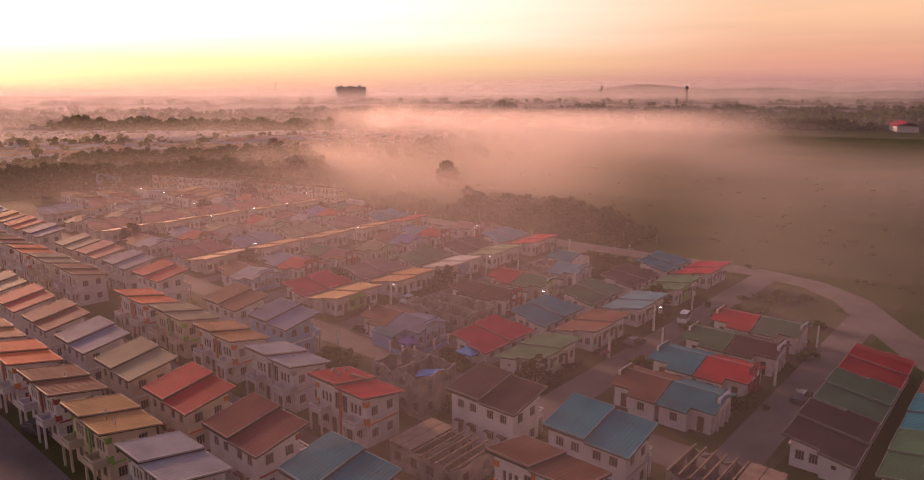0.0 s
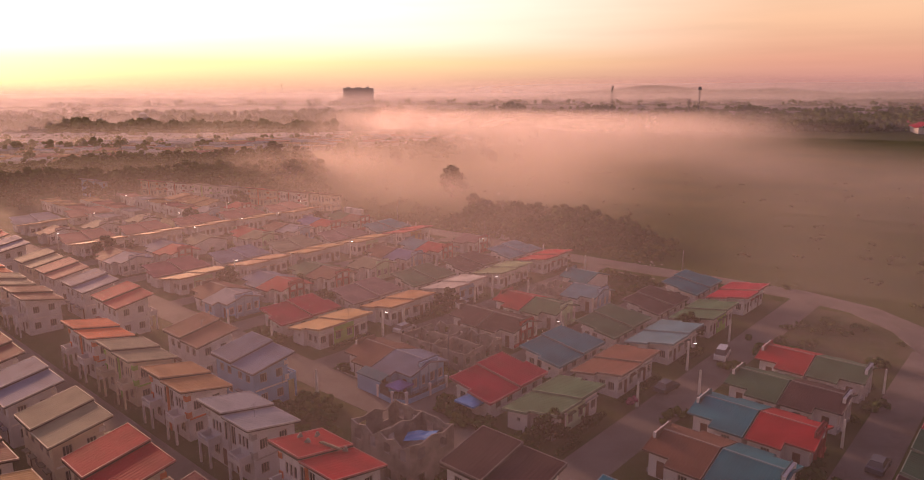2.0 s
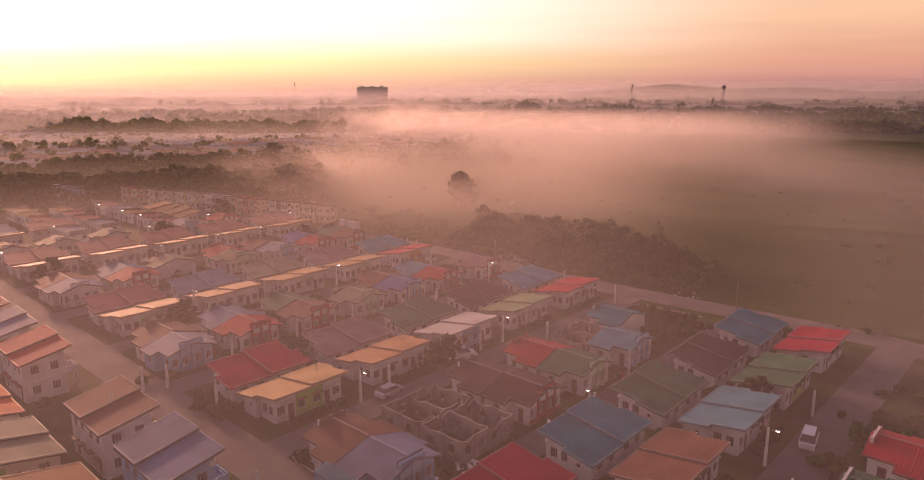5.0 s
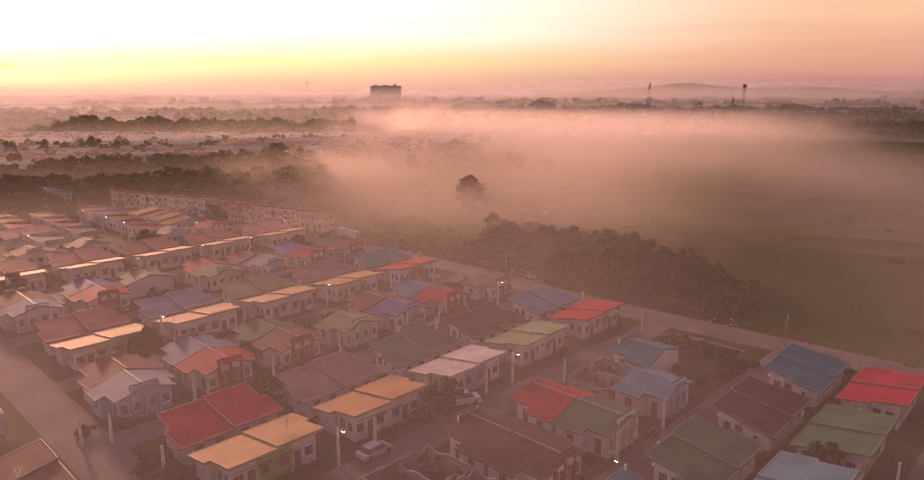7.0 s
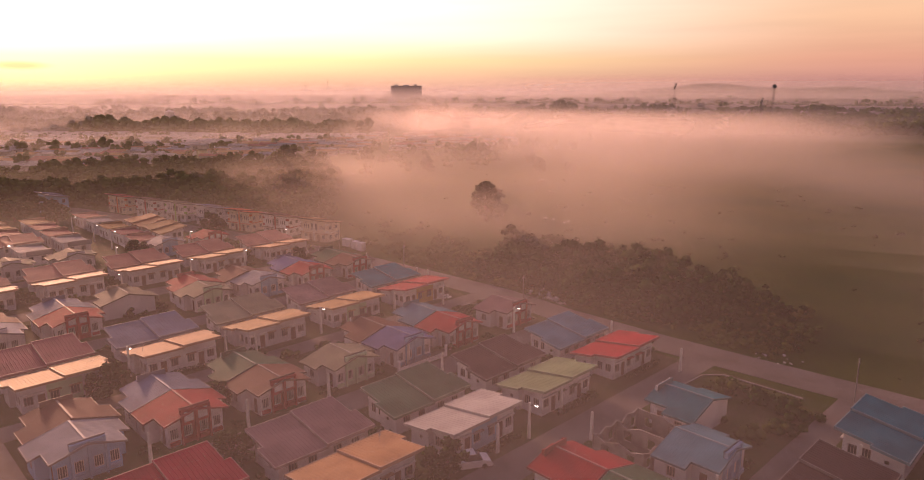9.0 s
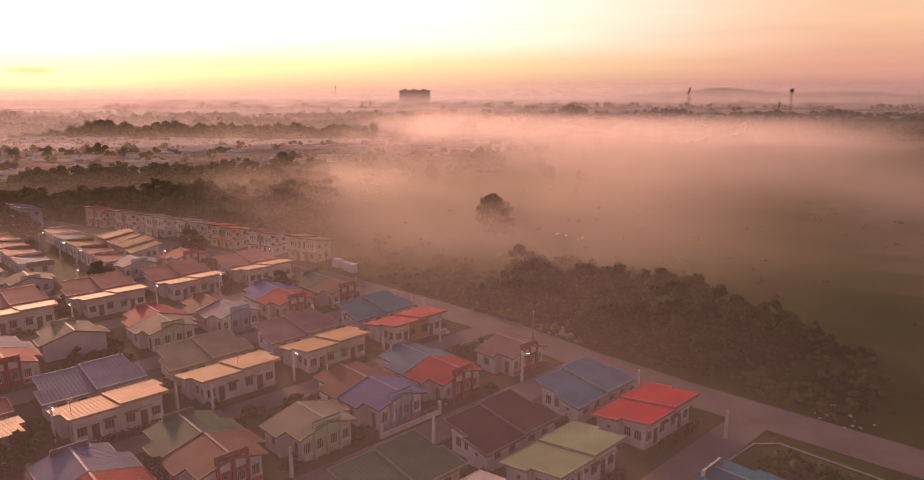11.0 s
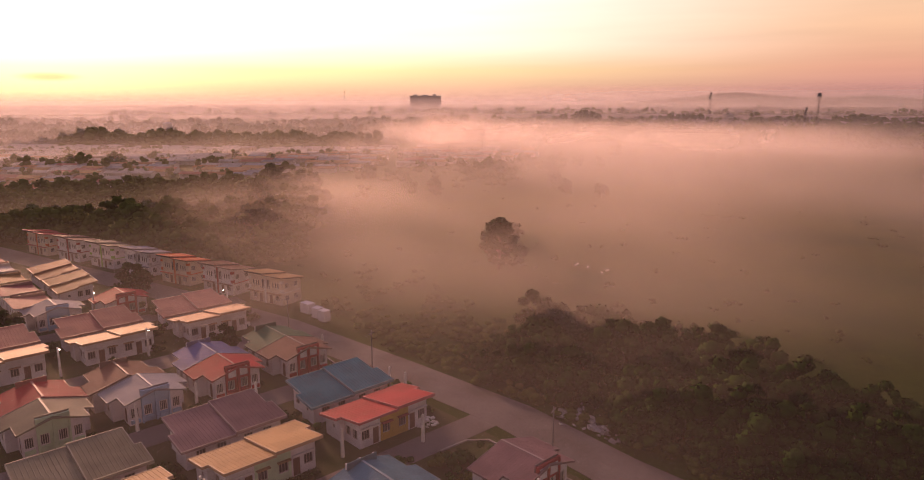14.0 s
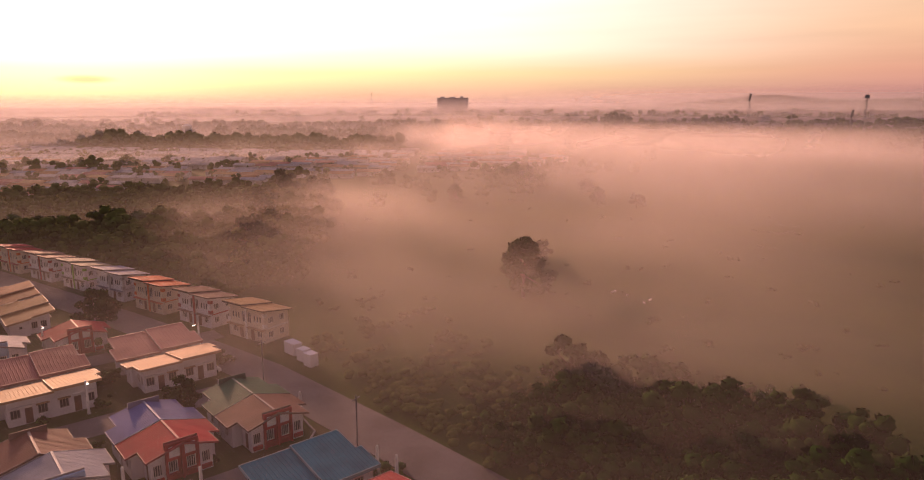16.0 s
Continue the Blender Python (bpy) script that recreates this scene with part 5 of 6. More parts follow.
GLOW = bpy.data.materials.new("lamp_glow")
GLOW.use_nodes = True
GLOW.node_tree.nodes["Principled BSDF"].inputs["Emission Color"].default_value = (1.0, 0.92, 0.82, 1)
GLOW.node_tree.nodes["Principled BSDF"].inputs["Emission Strength"].default_value = 9.0


def street_lamp(x, y, turn, tall=4.6):
    h = thing("street_lamp", "lit street lamp on a white concrete post", "street lamp", pose(x, y, 0, 0, 0, turn), "street lamps")

    def pole():
        s = Shape()
        s.box(-0.16, -0.16, -0.2, 0.16, 0.16, tall, top=0.05)
        return s

    def arm():
        s = Shape()
        s.beam((0.1, 0, tall - 0.3), (0.9, 0, tall + 0.05), 0.035)
        s.box(0.75, -0.13, tall, 1.25, 0.13, tall + 0.10, top=0.04)
        return s

    def bulb():
        s = Shape()
        s.box(0.82, -0.10, tall - 0.10, 1.20, 0.10, tall - 0.003)
        return s

    part("post", ("lamp_post", tall), pole, POST, h)
    part("arm", ("lamp_arm", tall), arm, METAL, h)
    part("bulb", ("lamp_bulb", tall), bulb, GLOW, h, "glowing white lamp head")


for x, y, t in ((-94.2, 88, 0), (-191, 132, 0), (-191, 119.5, 0), (-205, 151.5, -60), (-220, 132, 0), (-146, 91, 0), (-119.8, 144, 0), (-187, 104, 180), (-142.2, 120.5, 0), (-67.9, 103, 180), (-49.2, 108, 0), (-94.6, 118, 0), (-233, 117, 90), (-232, 93.5, 90), (-214, 112, 0), (-245, 116.5, 90), (-208, 76, 0), (-262, 116, 90)):
    street_lamp(x, y, t)


def utility_pole(x, y, tall=7.5):
    s = Shape()
    s.beam((0, 0, -0.3), (0, 0, tall), 0.11, 8, 0.07)
    s.box(-0.05, -0.7, tall - 0.5, 0.05, 0.7, tall - 0.4)
    ob = part("utility_pole", ("upole", tall), lambda: s, METAL, at=pose(x, y, 0, 0, 0, 20))
    tagged(ob, "thin dark utility pole beside the road", "utility pole", "utility poles")


for x, y in ((-159, 152.6), (-183, 152.4), (-125, 152.4), (-74, 82.5), (-70, 152.4)):
    utility_pole(x, y)


def kerb_line(points):
    return ribbon(points, 0.12, -0.1, 0.17)


for pts in ([(-178, 152.2), (-172, 152.4), (-167.5, 151.8), (-165.7, 150), (-165.6, 146)], [(-156, 152.2), (-150, 152.2)], [(-106, 67.3), (-95, 67.4)], [(-88.5, 75), (-88.9, 73.9), (-87.5, 73.6), (-78, 73.6)], [(-136.4, 146), (-136.2, 150), (-134.5, 152), (-122, 152.1)], [(-89.4, 143), (-89, 150), (-87, 152.2), (-76, 152.2)]):
    solid("kerb", kerb_line(pts), KERB, "low pale concrete kerb with rounded corner", "kerb", "structure")


# ---- vehicles ----
PAINT = {k: shader("paint_" + k, c, rough=0.25, vary=0.06, spec=0.6) for k, c in {"silver": (0.50, 0.50, 0.52), "white": (0.72, 0.72, 0.72), "dark": (0.05, 0.055, 0.08)}.items()}
TYRE = shader("tyre", (0.02, 0.02, 0.02), rough=0.9)


def car(x, y, turn, paint, kind, label):
    h = thing(kind, label, "car", pose(x, y, 0.055, 0, 0, turn))
    tall = {"car": 1.42, "pickup_truck": 1.75, "van": 1.9}[kind]
    L, W = {"car": (4.3, 1.7), "pickup_truck": (5.0, 1.8), "van": (4.6, 1.75)}[kind]
    hood = 0.62 if kind == "car" else 0.75
    c0, c1 = {"car": (-1.75, 0.85), "pickup_truck": (-0.7, 1.0), "van": (-2.1, 1.25)}[kind]

    def body():
        s = Shape()
        prof = [(-L / 2, 0.35), (-L / 2 + 0.06, hood + 0.2), (c0 - 0.1, hood + 0.28), (c1 + 0.45, hood + 0.24), (L / 2 - 0.25, hood + 0.08), (L / 2, 0.42), (L / 2 - 0.05, 0.22), (-L / 2 + 0.05, 0.22)]
        for a, b in zip(prof, prof[1:] + prof[:1]):
            s.face((a[0], -W / 2, a[1]), (b[0], -W / 2, b[1]), (b[0], W / 2, b[1]), (a[0], W / 2, a[1]))
        for y in (-W / 2, W / 2):
            s.face(*[(p[0], y, p[1]) for p in prof])
        # roof panel on pillars
        s.box(c0 + 0.45, -W / 2 + 0.22, tall - 0.07, c1 - 0.35, W / 2 - 0.22, tall, top=0.04)
        return s

    def glass():
        s = Shape()
        z0, z1 = hood + 0.24, tall - 0.07
        lo = [(c0, -W / 2 + 0.06), (c1 + 0.4, -W / 2 + 0.06), (c1 + 0.4, W / 2 - 0.06), (c0, W / 2 - 0.06)]
        hi = [(c0 + 0.45, -W / 2 + 0.22), (c1 - 0.35, -W / 2 + 0.22), (c1 - 0.35, W / 2 - 0.22), (c0 + 0.45, W / 2 - 0.22)]
        for i in range(4):
            j = (i + 1) % 4
            s.face((*lo[i], z0), (*lo[j], z0), (*hi[j], z1), (*hi[i], z1))
        return s

    def wheel():
        s = Shape()
        s.beam((0, -0.1, 0), (0, 0.1, 0), 0.31, 14)
        return s

    part("body", ("car_body", kind), body, PAINT[paint], h)
    part("windows", ("car_glass", kind), glass, GLASS, h)
    for wx in (-L * 0.31, L * 0.31):
        for wy in (-W / 2 + 0.08, W / 2 - 0.08):
            part("wheel", "car_wheel", wheel, TYRE, h, at=pose(wx, wy, 0.31))


car(-93.3, 92.3, 92, "silver", "car", "silver saloon car parked at the street edge")
car(-95.2, 108.6, 60, "white", "pickup_truck", "white pickup truck parked in front of the pale house")
car(-47.2, 116.5, 100, "white", "van", "white van parked along the side street")
car(-21.8, 95.5, 88, "dark", "car", "dark car parked on the dirt street")
car(-194.2, 148.2, 95, "white", "van", "white van parked beside the last duplex")
car(-48.4, 99.5, 85, "dark", "car", "dark car under the trees at the kerb")
car(-90.0, 24.6, 10, "dark", "car", "dark car parked by the front street")


# ---- cabinets, rubble, boards ----
def cabinet(x, y, w, d, z, turn):
    def build():
        s = Shape()
        s.box(-d / 2, -w / 2, 0.12, d / 2, w / 2, z, top=0.03)
        s.box(-d / 2 - 0.04, -w / 2 - 0.04, z, d / 2 + 0.04, w / 2 + 0.04, z + 0.08, top=0.03)
        s.box(-d / 2 + 0.1, -w / 2 + 0.1, 0, d / 2 - 0.1, w / 2 - 0.1, 0.12)
        return s
    ob = part("crate", ("crate", w, d, z), build, WALL["white"], at=pose(x, y, 0, 0, 0, turn))
    tagged(ob, "big white box-shaped container standing on the verge", "container", "white containers")


cabinet(-193.9, 162.4, 2.7, 1.6, 1.9, 96)
cabinet(-190.0, 162.2, 1.7, 1.5, 1.9, 100)
cabinet(-187.3, 162.0, 1.8, 1.5, 2.0, 97)


def heap(x, y, radius, seed, mat, label, n=26, size=0.45):
    """Rubble or rubbish: many tumbled blocks in one heap."""
    r = np.random.default_rng(seed)
    s = Shape()
    for _ in range(n):
        q, w = radius * math.sqrt(r.uniform()), r.uniform(0, 6.28)
        k = size * r.uniform(0.4, 1.2)
        c = Vector((q * math.cos(w), q * math.sin(w), max(0.02, (1 - q / radius)) * 0.5 * size * r.uniform(0.3, 2)))
        e = Euler((r.uniform(-0.5, 0.5), r.uniform(-0.5, 0.5), r.uniform(0, 6.28))).to_matrix()
        b = len(s.v)
        for p in ((-1, -1, -1), (1, -1, -1), (1, 1, -1), (-1, 1, -1), (-1, -1, 1), (1, -1, 1), (1, 1, 1), (-1, 1, 1)):
            s.v.append(tuple(c + e @ Vector((p[0] * k * 0.6, p[1] * k * 0.4, p[2] * k * 0.2))))
        s.f += [(b, b + 3, b + 2, b + 1), (b + 4, b + 5, b + 6, b + 7)] + [(b + i, b + (i + 1) % 4, b + 4 + (i + 1) % 4, b + 4 + i) for i in range(4)]
    return solid("rubble_heap", s, mat, label, "rubble", "stuff", m=pose(x, y, 0.05))


heap(-130, 166, 4.6, 3, CONCRETE, "heap of broken concrete and rubbish on the verge", 60, 0.8)
heap(-125, 164.6, 2.4, 4, RAW, "heap of rubble beside the road", 30, 0.7)
heap(-143.5, 149.5, 1.7, 5, POST, "scattered white rubble on the corner lot", 18, 0.5)
heap(-72.8, 85.8, 1.6, 6, POST, "scattered white rubble beside the street", 16, 0.5)
heap(-84, 165.2, 3.6, 7, CONCRETE, "scattered pale rubbish along the verge", 18, 0.36)
heap(-177.6, 229, 7.0, 8, POST, "pale rubbish lying in the misty field", 5, 0.6)
heap(-86, 95.5, 2.0, 9, RAW, "rubble in the abandoned yard", 24, 0.5)

# ---- plants between the houses ----


def shrub(kind, x, y, size, turn, leaf=SHRUB, label="leafy green garden shrub beside a house"):
    ob = part("shrub", ("shrub", kind), lambda: quads_mesh("shrub", GARDEN[kind]), leaf, at=pose(x, y, -0.05, 0, 0, turn) @ Matrix.Diagonal((size, size, size, 1)))
    tagged(ob, label, "shrub", "garden shrubs")


def hedge(x0, y0, x1, y1, high, label="clipped dark green hedge in front of the house"):
    r = np.random.default_rng(int(abs(x0 * 7 + y0 * 13)))
    L = math.hypot(x1 - x0, y1 - y0)
    n = max(3, int(L / 0.55))
    pts = [(x0 + (x1 - x0) * (i + 0.5) / n, y0 + (y1 - y0) * (i + 0.5) / n, high * 0.5) for i in range(n)]
    ob = new("hedge", quads_mesh("hedge", leaf_cloud(r, pts, [high * 0.55] * n, 46, 0.13, 0.9)))
    ob.data.materials[0] = LEAF
    tagged(ob, label, "hedge", "front hedges")


rv = np.random.default_rng(21)
for xc in (-59.8, -104.7, -150.7, -200.5):
    for y in YS:
        for side in (-1, 1):
            front = xc + side * 8.6
            for k in range(2):
                if rv.uniform() < 0.75 and y < 140:
                    shrub(int(rv.integers(5)), front + side * rv.uniform(-0.2, 0.5), y + rv.uniform(-5.5, 5.5), rv.uniform(0.7, 1.25), rv.uniform(0, 360), SHRUB if rv.uniform() < 0.5 else LEAF)
        shrub(int(rv.integers(5)), xc + rv.uniform(-6, 6), y + 7.8, rv.uniform(1.2, 2.0), rv.uniform(0, 360), LEAF)
        shrub(int(rv.integers(5)), xc + rv.uniform(-1, 1), y + rv.uniform(6.8, 8.0), rv.uniform(1.3, 2.2), rv.uniform(0, 360), LEAF)
for gc in (-33.8, -80.3, -128.2, -174.0):
    for y in (85, 95.7, 107, 118, 129, 140):
        for side in (-1, 1):
            shrub(int(rv.integers(5)), gc + side * rv.uniform(5.2, 7.6), y + rv.uniform(-1.5, 1.5), rv.uniform(0.6, 1.3), rv.uniform(0, 360), SHRUB if rv.uniform() < 0.4 else LEAF)
for y, x0 in ((31.9, -165), (55.9, -165)):
    for k in range(7):
        x = -40 - 14 * k
        shrub(int(rv.integers(5)), x + rv.uniform(-1, 1), y + rv.uniform(-5, 5), rv.uniform(0.8, 1.6), rv.uniform(0, 360), LEAF)
for x, y, k, lab in ((-82, 63.5, 1.8, 0), (-79, 61.5, 2.1, 0), (-84.5, 60, 1.6, 0), (-76, 62.5, 1.7, 0), (-72.5, 59, 1.9, 0), (-68, 76.3, 1.6, 0), (-66, 74, 2.0, 0), (-63, 72.9, 1.6, 0), (-60.5, 74.2, 1.9, 0), (-54.5, 75.2, 1.7, 0), (-43, 122, 2.2, 0), (-37, 124, 2.0, 0), (-131, 112, 2.0, 0), (-133, 115, 1.7, 0), (-76, 135.5, 2.2, 0), (-73.8, 141, 1.9, 0), (-85, 145, 2.4, 0), (-80, 147, 2.1, 0), (-75, 146, 2.3, 0), (-133, 145.5, 2.0, 0), (-130.5, 149.5, 1.8, 0), (-137, 140.5, 1.4, 0), (-122, 71.5, 1.3, 0), (-108, 74.2, 2.2, 0), (-105, 73.9, 1.7, 0), (-148, 150.8, 1.7, 0), (-145.5, 151.2, 1.2, 0), (-177, 105.5, 1.5, 0), (-180, 106.5, 1.3, 0), (-181, 151, 1.6, 0), (-208, 146, 2.2, 0), (-205, 148.5, 2.0, 0), (-212, 141, 2.4, 0), (-95.6, 101.5, 1.7, 0), (-96, 103.5, 1.9, 0), (-120.5, 75.2, 1.2, 0), (-28, 87, 2.0, 0), (-26.5, 90, 1.6, 0), (-43.5, 92, 1.8, 0), (-44, 112, 2.0, 0), (-25.5, 111.5, 1.8, 0)):
    shrub(int(rv.integers(5)), x, y, k, rv.uniform(0, 360), LEAF if rv.uniform() < 0.7 else SHRUB, "overgrown shrub on a vacant plot")
for x0, y0, x1, y1, n in ((-111, 72.5, -100, 75, 9), (-88, 74.2, -84.5, 84, 7), (-167, 96, -178, 108, 10), (-137, 108, -129, 118, 9), (-86, 136, -74, 150, 14), (-136, 138, -127, 151, 10), (-86, 58, -70, 65, 10), (-206, 146, -195, 151, 6), (-45, 122, -28, 150, 22), (-155, 150.5, -143, 152, 4), (-70, 73, -52, 75.5, 9), (-56, 62, -40, 66, 5)):
    for _ in range(n):
        shrub(int(rv.integers(5)), rv.uniform(min(x0, x1), max(x0, x1)), rv.uniform(y0, y1), rv.uniform(0.7, 1.7), rv.uniform(0, 360), SHRUB if rv.uniform() < 0.65 else LEAF, "overgrown weeds and shrubs on a vacant plot")
shrub(2, -50.2, 92.4, 1.1, 20, PINK, "pink-flowering bougainvillea at the kerb")
shrub(1, -73.0, 118.3, 0.9, 50, PINK, "pink-flowering bougainvillea by the house")
for xc, ys_ in ((-104.7, (82, 97.5, 113, 128.5, 144.5)), (-59.8, (82, 97.5, 113)), (-150.7, (82, 97.5, 128.5))):
    for y in ys_:
        hedge(xc + 9.0, y - 3.6, xc + 9.0, y + 4.6, 0.95)
hedge(-49.6, 74, -49.6, 79, 1.0, "clipped bright hedge at the street corner")
for x, y, k, s_ in ((-113.0, 90.2, 3, 0.75), (-95.0, 105.0, 3, 0.8), (-52.5, 77.0, 3, 0.7), (-187.5, 80, 3, 1.0), (-141, 86.5, 3, 0.8), (-216, 117, 3, 0.9), (-184, 141.5, 3, 0.8), (-55, 121, 3, 0.8), (-229, 142, 3, 1.2), (-277, 116, 1, 0.9), (-292, 108, 2, 0.8), (-296, 118, 1, 0.9), (-286, 90, 1, 0.9), (-300, 96, 2, 0.9), (-128, 95.8, 3, 0.6)):
    tree(k, x, y, s_, x * 7 % 360, "small leafy tree between the houses")

# ---- far landmarks ----
# lightened to bluish grey: the tower's haze is put into its colour
FAR_GREY = shader("far_concrete_hazed", (0.5, 0.49, 0.53), rough=0.9, vary=0.2, scale=0.05)


def tower_block(u, v, w, d, tall):
    x, y = uv(u, v)
    h = thing("office_block", "big pale concrete block far off in the haze", "building", pose(x, y, 0, 0, 0, -49.2))

    def body():
        s = Shape()
        n, f = 12, 9
        holes = [(2 * w * (k + 0.2) / n, tall * (q + 0.3) / f, 2 * w * (k + 0.8) / n, tall * (q + 0.8) / f) for k in range(n) for q in range(f)]
        s.wall((d, -w), (d, w), 0, [(0, tall), (1, tall)], holes, 1.0)
        s.wall((d, w), (-d, w), 0, [(0, tall), (1, tall)])
        s.wall((-d, w), (-d, -w), 0, [(0, tall), (1, tall)])
        s.wall((-d, -w), (d, -w), 0, [(0, tall), (1, tall)])
        s.face((-d, -w, tall), (d, -w, tall), (d, w, tall), (-d, w, tall))
        return s

    part("wall", object(), body, FAR_GREY, h)
    for y0, y1, z in ((-w * 0.8, -w * 0.55, 5), (-w * 0.2, w * 0.15, 4), (w * 0.5, w * 0.7, 6)):
        box_part("roof_plant", h, (-d * 0.5, y0, tall, d * 0.3, y1, tall + z), FAR_GREY)


tower_block(3200, -505, 67, 18, 56)


def lattice_mast(x, y, tall, head):
    h = thing("radio_mast", "tall dark lattice mast rising above the trees", "mast", pose(x, y, 0), "radio masts")

    def frame_work():
        s = Shape()
        b, t = 1.6, 0.7
        n = 12
        for i in range(n):
            z0, z1 = tall * i / n, tall * (i + 1) / n
            r0, r1 = b + (t - b) * i / n, b + (t - b) * (i + 1) / n
            c0 = [(r0 * math.cos(a), r0 * math.sin(a), z0) for a in (0.5, 2.07, 3.64, 5.21)]
            c1 = [(r1 * math.cos(a), r1 * math.sin(a), z1) for a in (0.5, 2.07, 3.64, 5.21)]
            for k in range(4):
                s.beam(c0[k], c1[k], 0.09, 4)
                s.beam(c0[k], c1[(k + 1) % 4], 0.05, 4)
        return s

    part("lattice", object(), frame_work, METAL, h)
    if head:
        box_part("antenna_head", h, (-1.6, -1.6, tall - 0.2, 1.6, 1.6, tall + 3), METAL, chamfer=0.5)
    else:
        for k in range(3):
            box_part("antenna", h, (-0.9 + k * 0.7, -1.1, tall - 6 + 2 * k, -0.5 + k * 0.7, 1.1, tall - 4.5 + 2 * k), METAL)


lattice_mast(-392.9, 691.6, 46.5, False)
lattice_mast(-329.5, 772.3, 42.5, True)
lattice_mast(-335.5, 760, 33, False)
lattice_mast(*uv(2000, -530), 63, False)


def pylon(x, y, tall, turn):
    h = thing("power_pylon", "thin power-line pole with crossarms in the haze", "pylon", pose(x, y, 0, 0, 0, turn), "power-line poles")

    def pole():
        s = Shape()
        s.beam((0, 0, 0), (0, 0, tall), 0.28, 6, 0.16)
        return s
    part("pole", ("pylon", tall), pole, METAL, h)
    for z in (tall - 1.2, tall - 3.4):
        box_part("crossarm", h, (-0.12, -2.2, z, 0.12, 2.2, z + 0.25), METAL)


for x, y, tall in ((-427, 438, 17), (-388, 450, 17), (-412, 507, 15), (-380, 520, 15)):
    pylon(x, y, tall, -49)
for k in range(20):
    u_, v_ = 1350 + 90 * math.sin(k * 1.7), -900 + 88 * k
    pylon(*uv(u_, v_), 40 + 8 * math.sin(k * 2.3), -49)


def water_tank(u, v):
    h = thing("water_tank", "pale round water tank on a stand above trees", "water tank", pose(*uv(u, v), 0))

    def drum():
        s = Shape()
        s.beam((0, 0, 13), (0, 0, 19), 4.2, 16)
        s.beam((0, 0, 19), (0, 0, 20.5), 4.2, 16, 0.6)
        return s
    part("drum", object(), drum, POST, h)
    for a in range(4):
        def leg(a=a):
            s = Shape()
            s.beam((4.2 * math.cos(a * 1.571), 4.2 * math.sin(a * 1.571), 0), (3.4 * math.cos(a * 1.571), 3.4 * math.sin(a * 1.571), 13), 0.3)
            return s
        part("leg", object(), leg, METAL, h)


water_tank(720, -330)


def long_hall(x, y, turn):
    h = thing("long_hall", "long low hall with a red roof beside the green field", "hall", pose(x, y, 0, 0, 0, turn))

    def body():
        s = Shape()
        s.box(-9, -60, 0, 9, 60, 6)
        for k in range(13):
            s.box(9.0, -60 + k * 9.8, 0, 9.6, -58.6 + k * 9.8, 6)
        return s

    def top():
        s = Shape()
        for a in (-1, 1):
            s.face((0, -62, 10), (0, 62, 10), (a * 11, 62, 6), (a * 11, -62, 6))
            s.face((0, -62, 9.8), (a * 11, -62, 5.8), (a * 11, 62, 5.8), (0, 62, 9.8))
        return s
    part("wall", object(), body, WALL["white"], h)
    part("roof", object(), top, ROOF_MAT["crimson"], h)


long_hall(-133, 868, 15.8)


def ridge_hill():
    s = Shape()
    n = 90
    for i in range(n):
        seg = []
        for k in (i, i + 1):
            v = 300 + 3600 * k / n
            z = 34 + 24 * noise.noise((v * 0.0022, 2, 0)) + 46 * math.exp(-((v - 1160) / 230) ** 2) + 20 * math.exp(-((v - 1700) / 600) ** 2)
            z *= min(1.0, max(0.05, (v - 300) / 500))
            seg.append((uv(4350, v), uv(4650, v), z))
        (a, A, za), (b, B, zb) = seg
        s.face((*a, 0), (*b, 0), (*B, zb), (*A, za))
    return s


solid("hills", ridge_hill(), LEAF_FAR, "low blue-grey hills on the far horizon", "hills", "structure")
# scattered far roofs on the right, too small to tell apart
s = Shape()
rf = np.random.default_rng(9)
for _ in range(240):
    x, y = uv(rf.uniform(950, 2000), rf.uniform(120, 1100))
    w, d, z = rf.uniform(4, 9), rf.uniform(4, 7), rf.uniform(4, 8)
    s.box(x - w, y - d, 0, x + w, y + d, z)
    s.face((x - w - 1, y - d - 1, z), (x + w + 1, y - d - 1, z), (x + w + 1, y, z + 2.5), (x - w - 1, y, z + 2.5))
    s.face((x - w - 1, y, z + 2.5), (x + w + 1, y, z + 2.5), (x + w + 1, y + d + 1, z), (x - w - 1, y + d + 1, z))
solid("far_town", s, RAW, "scattered dull houses of a distant town", "town", "stuff")

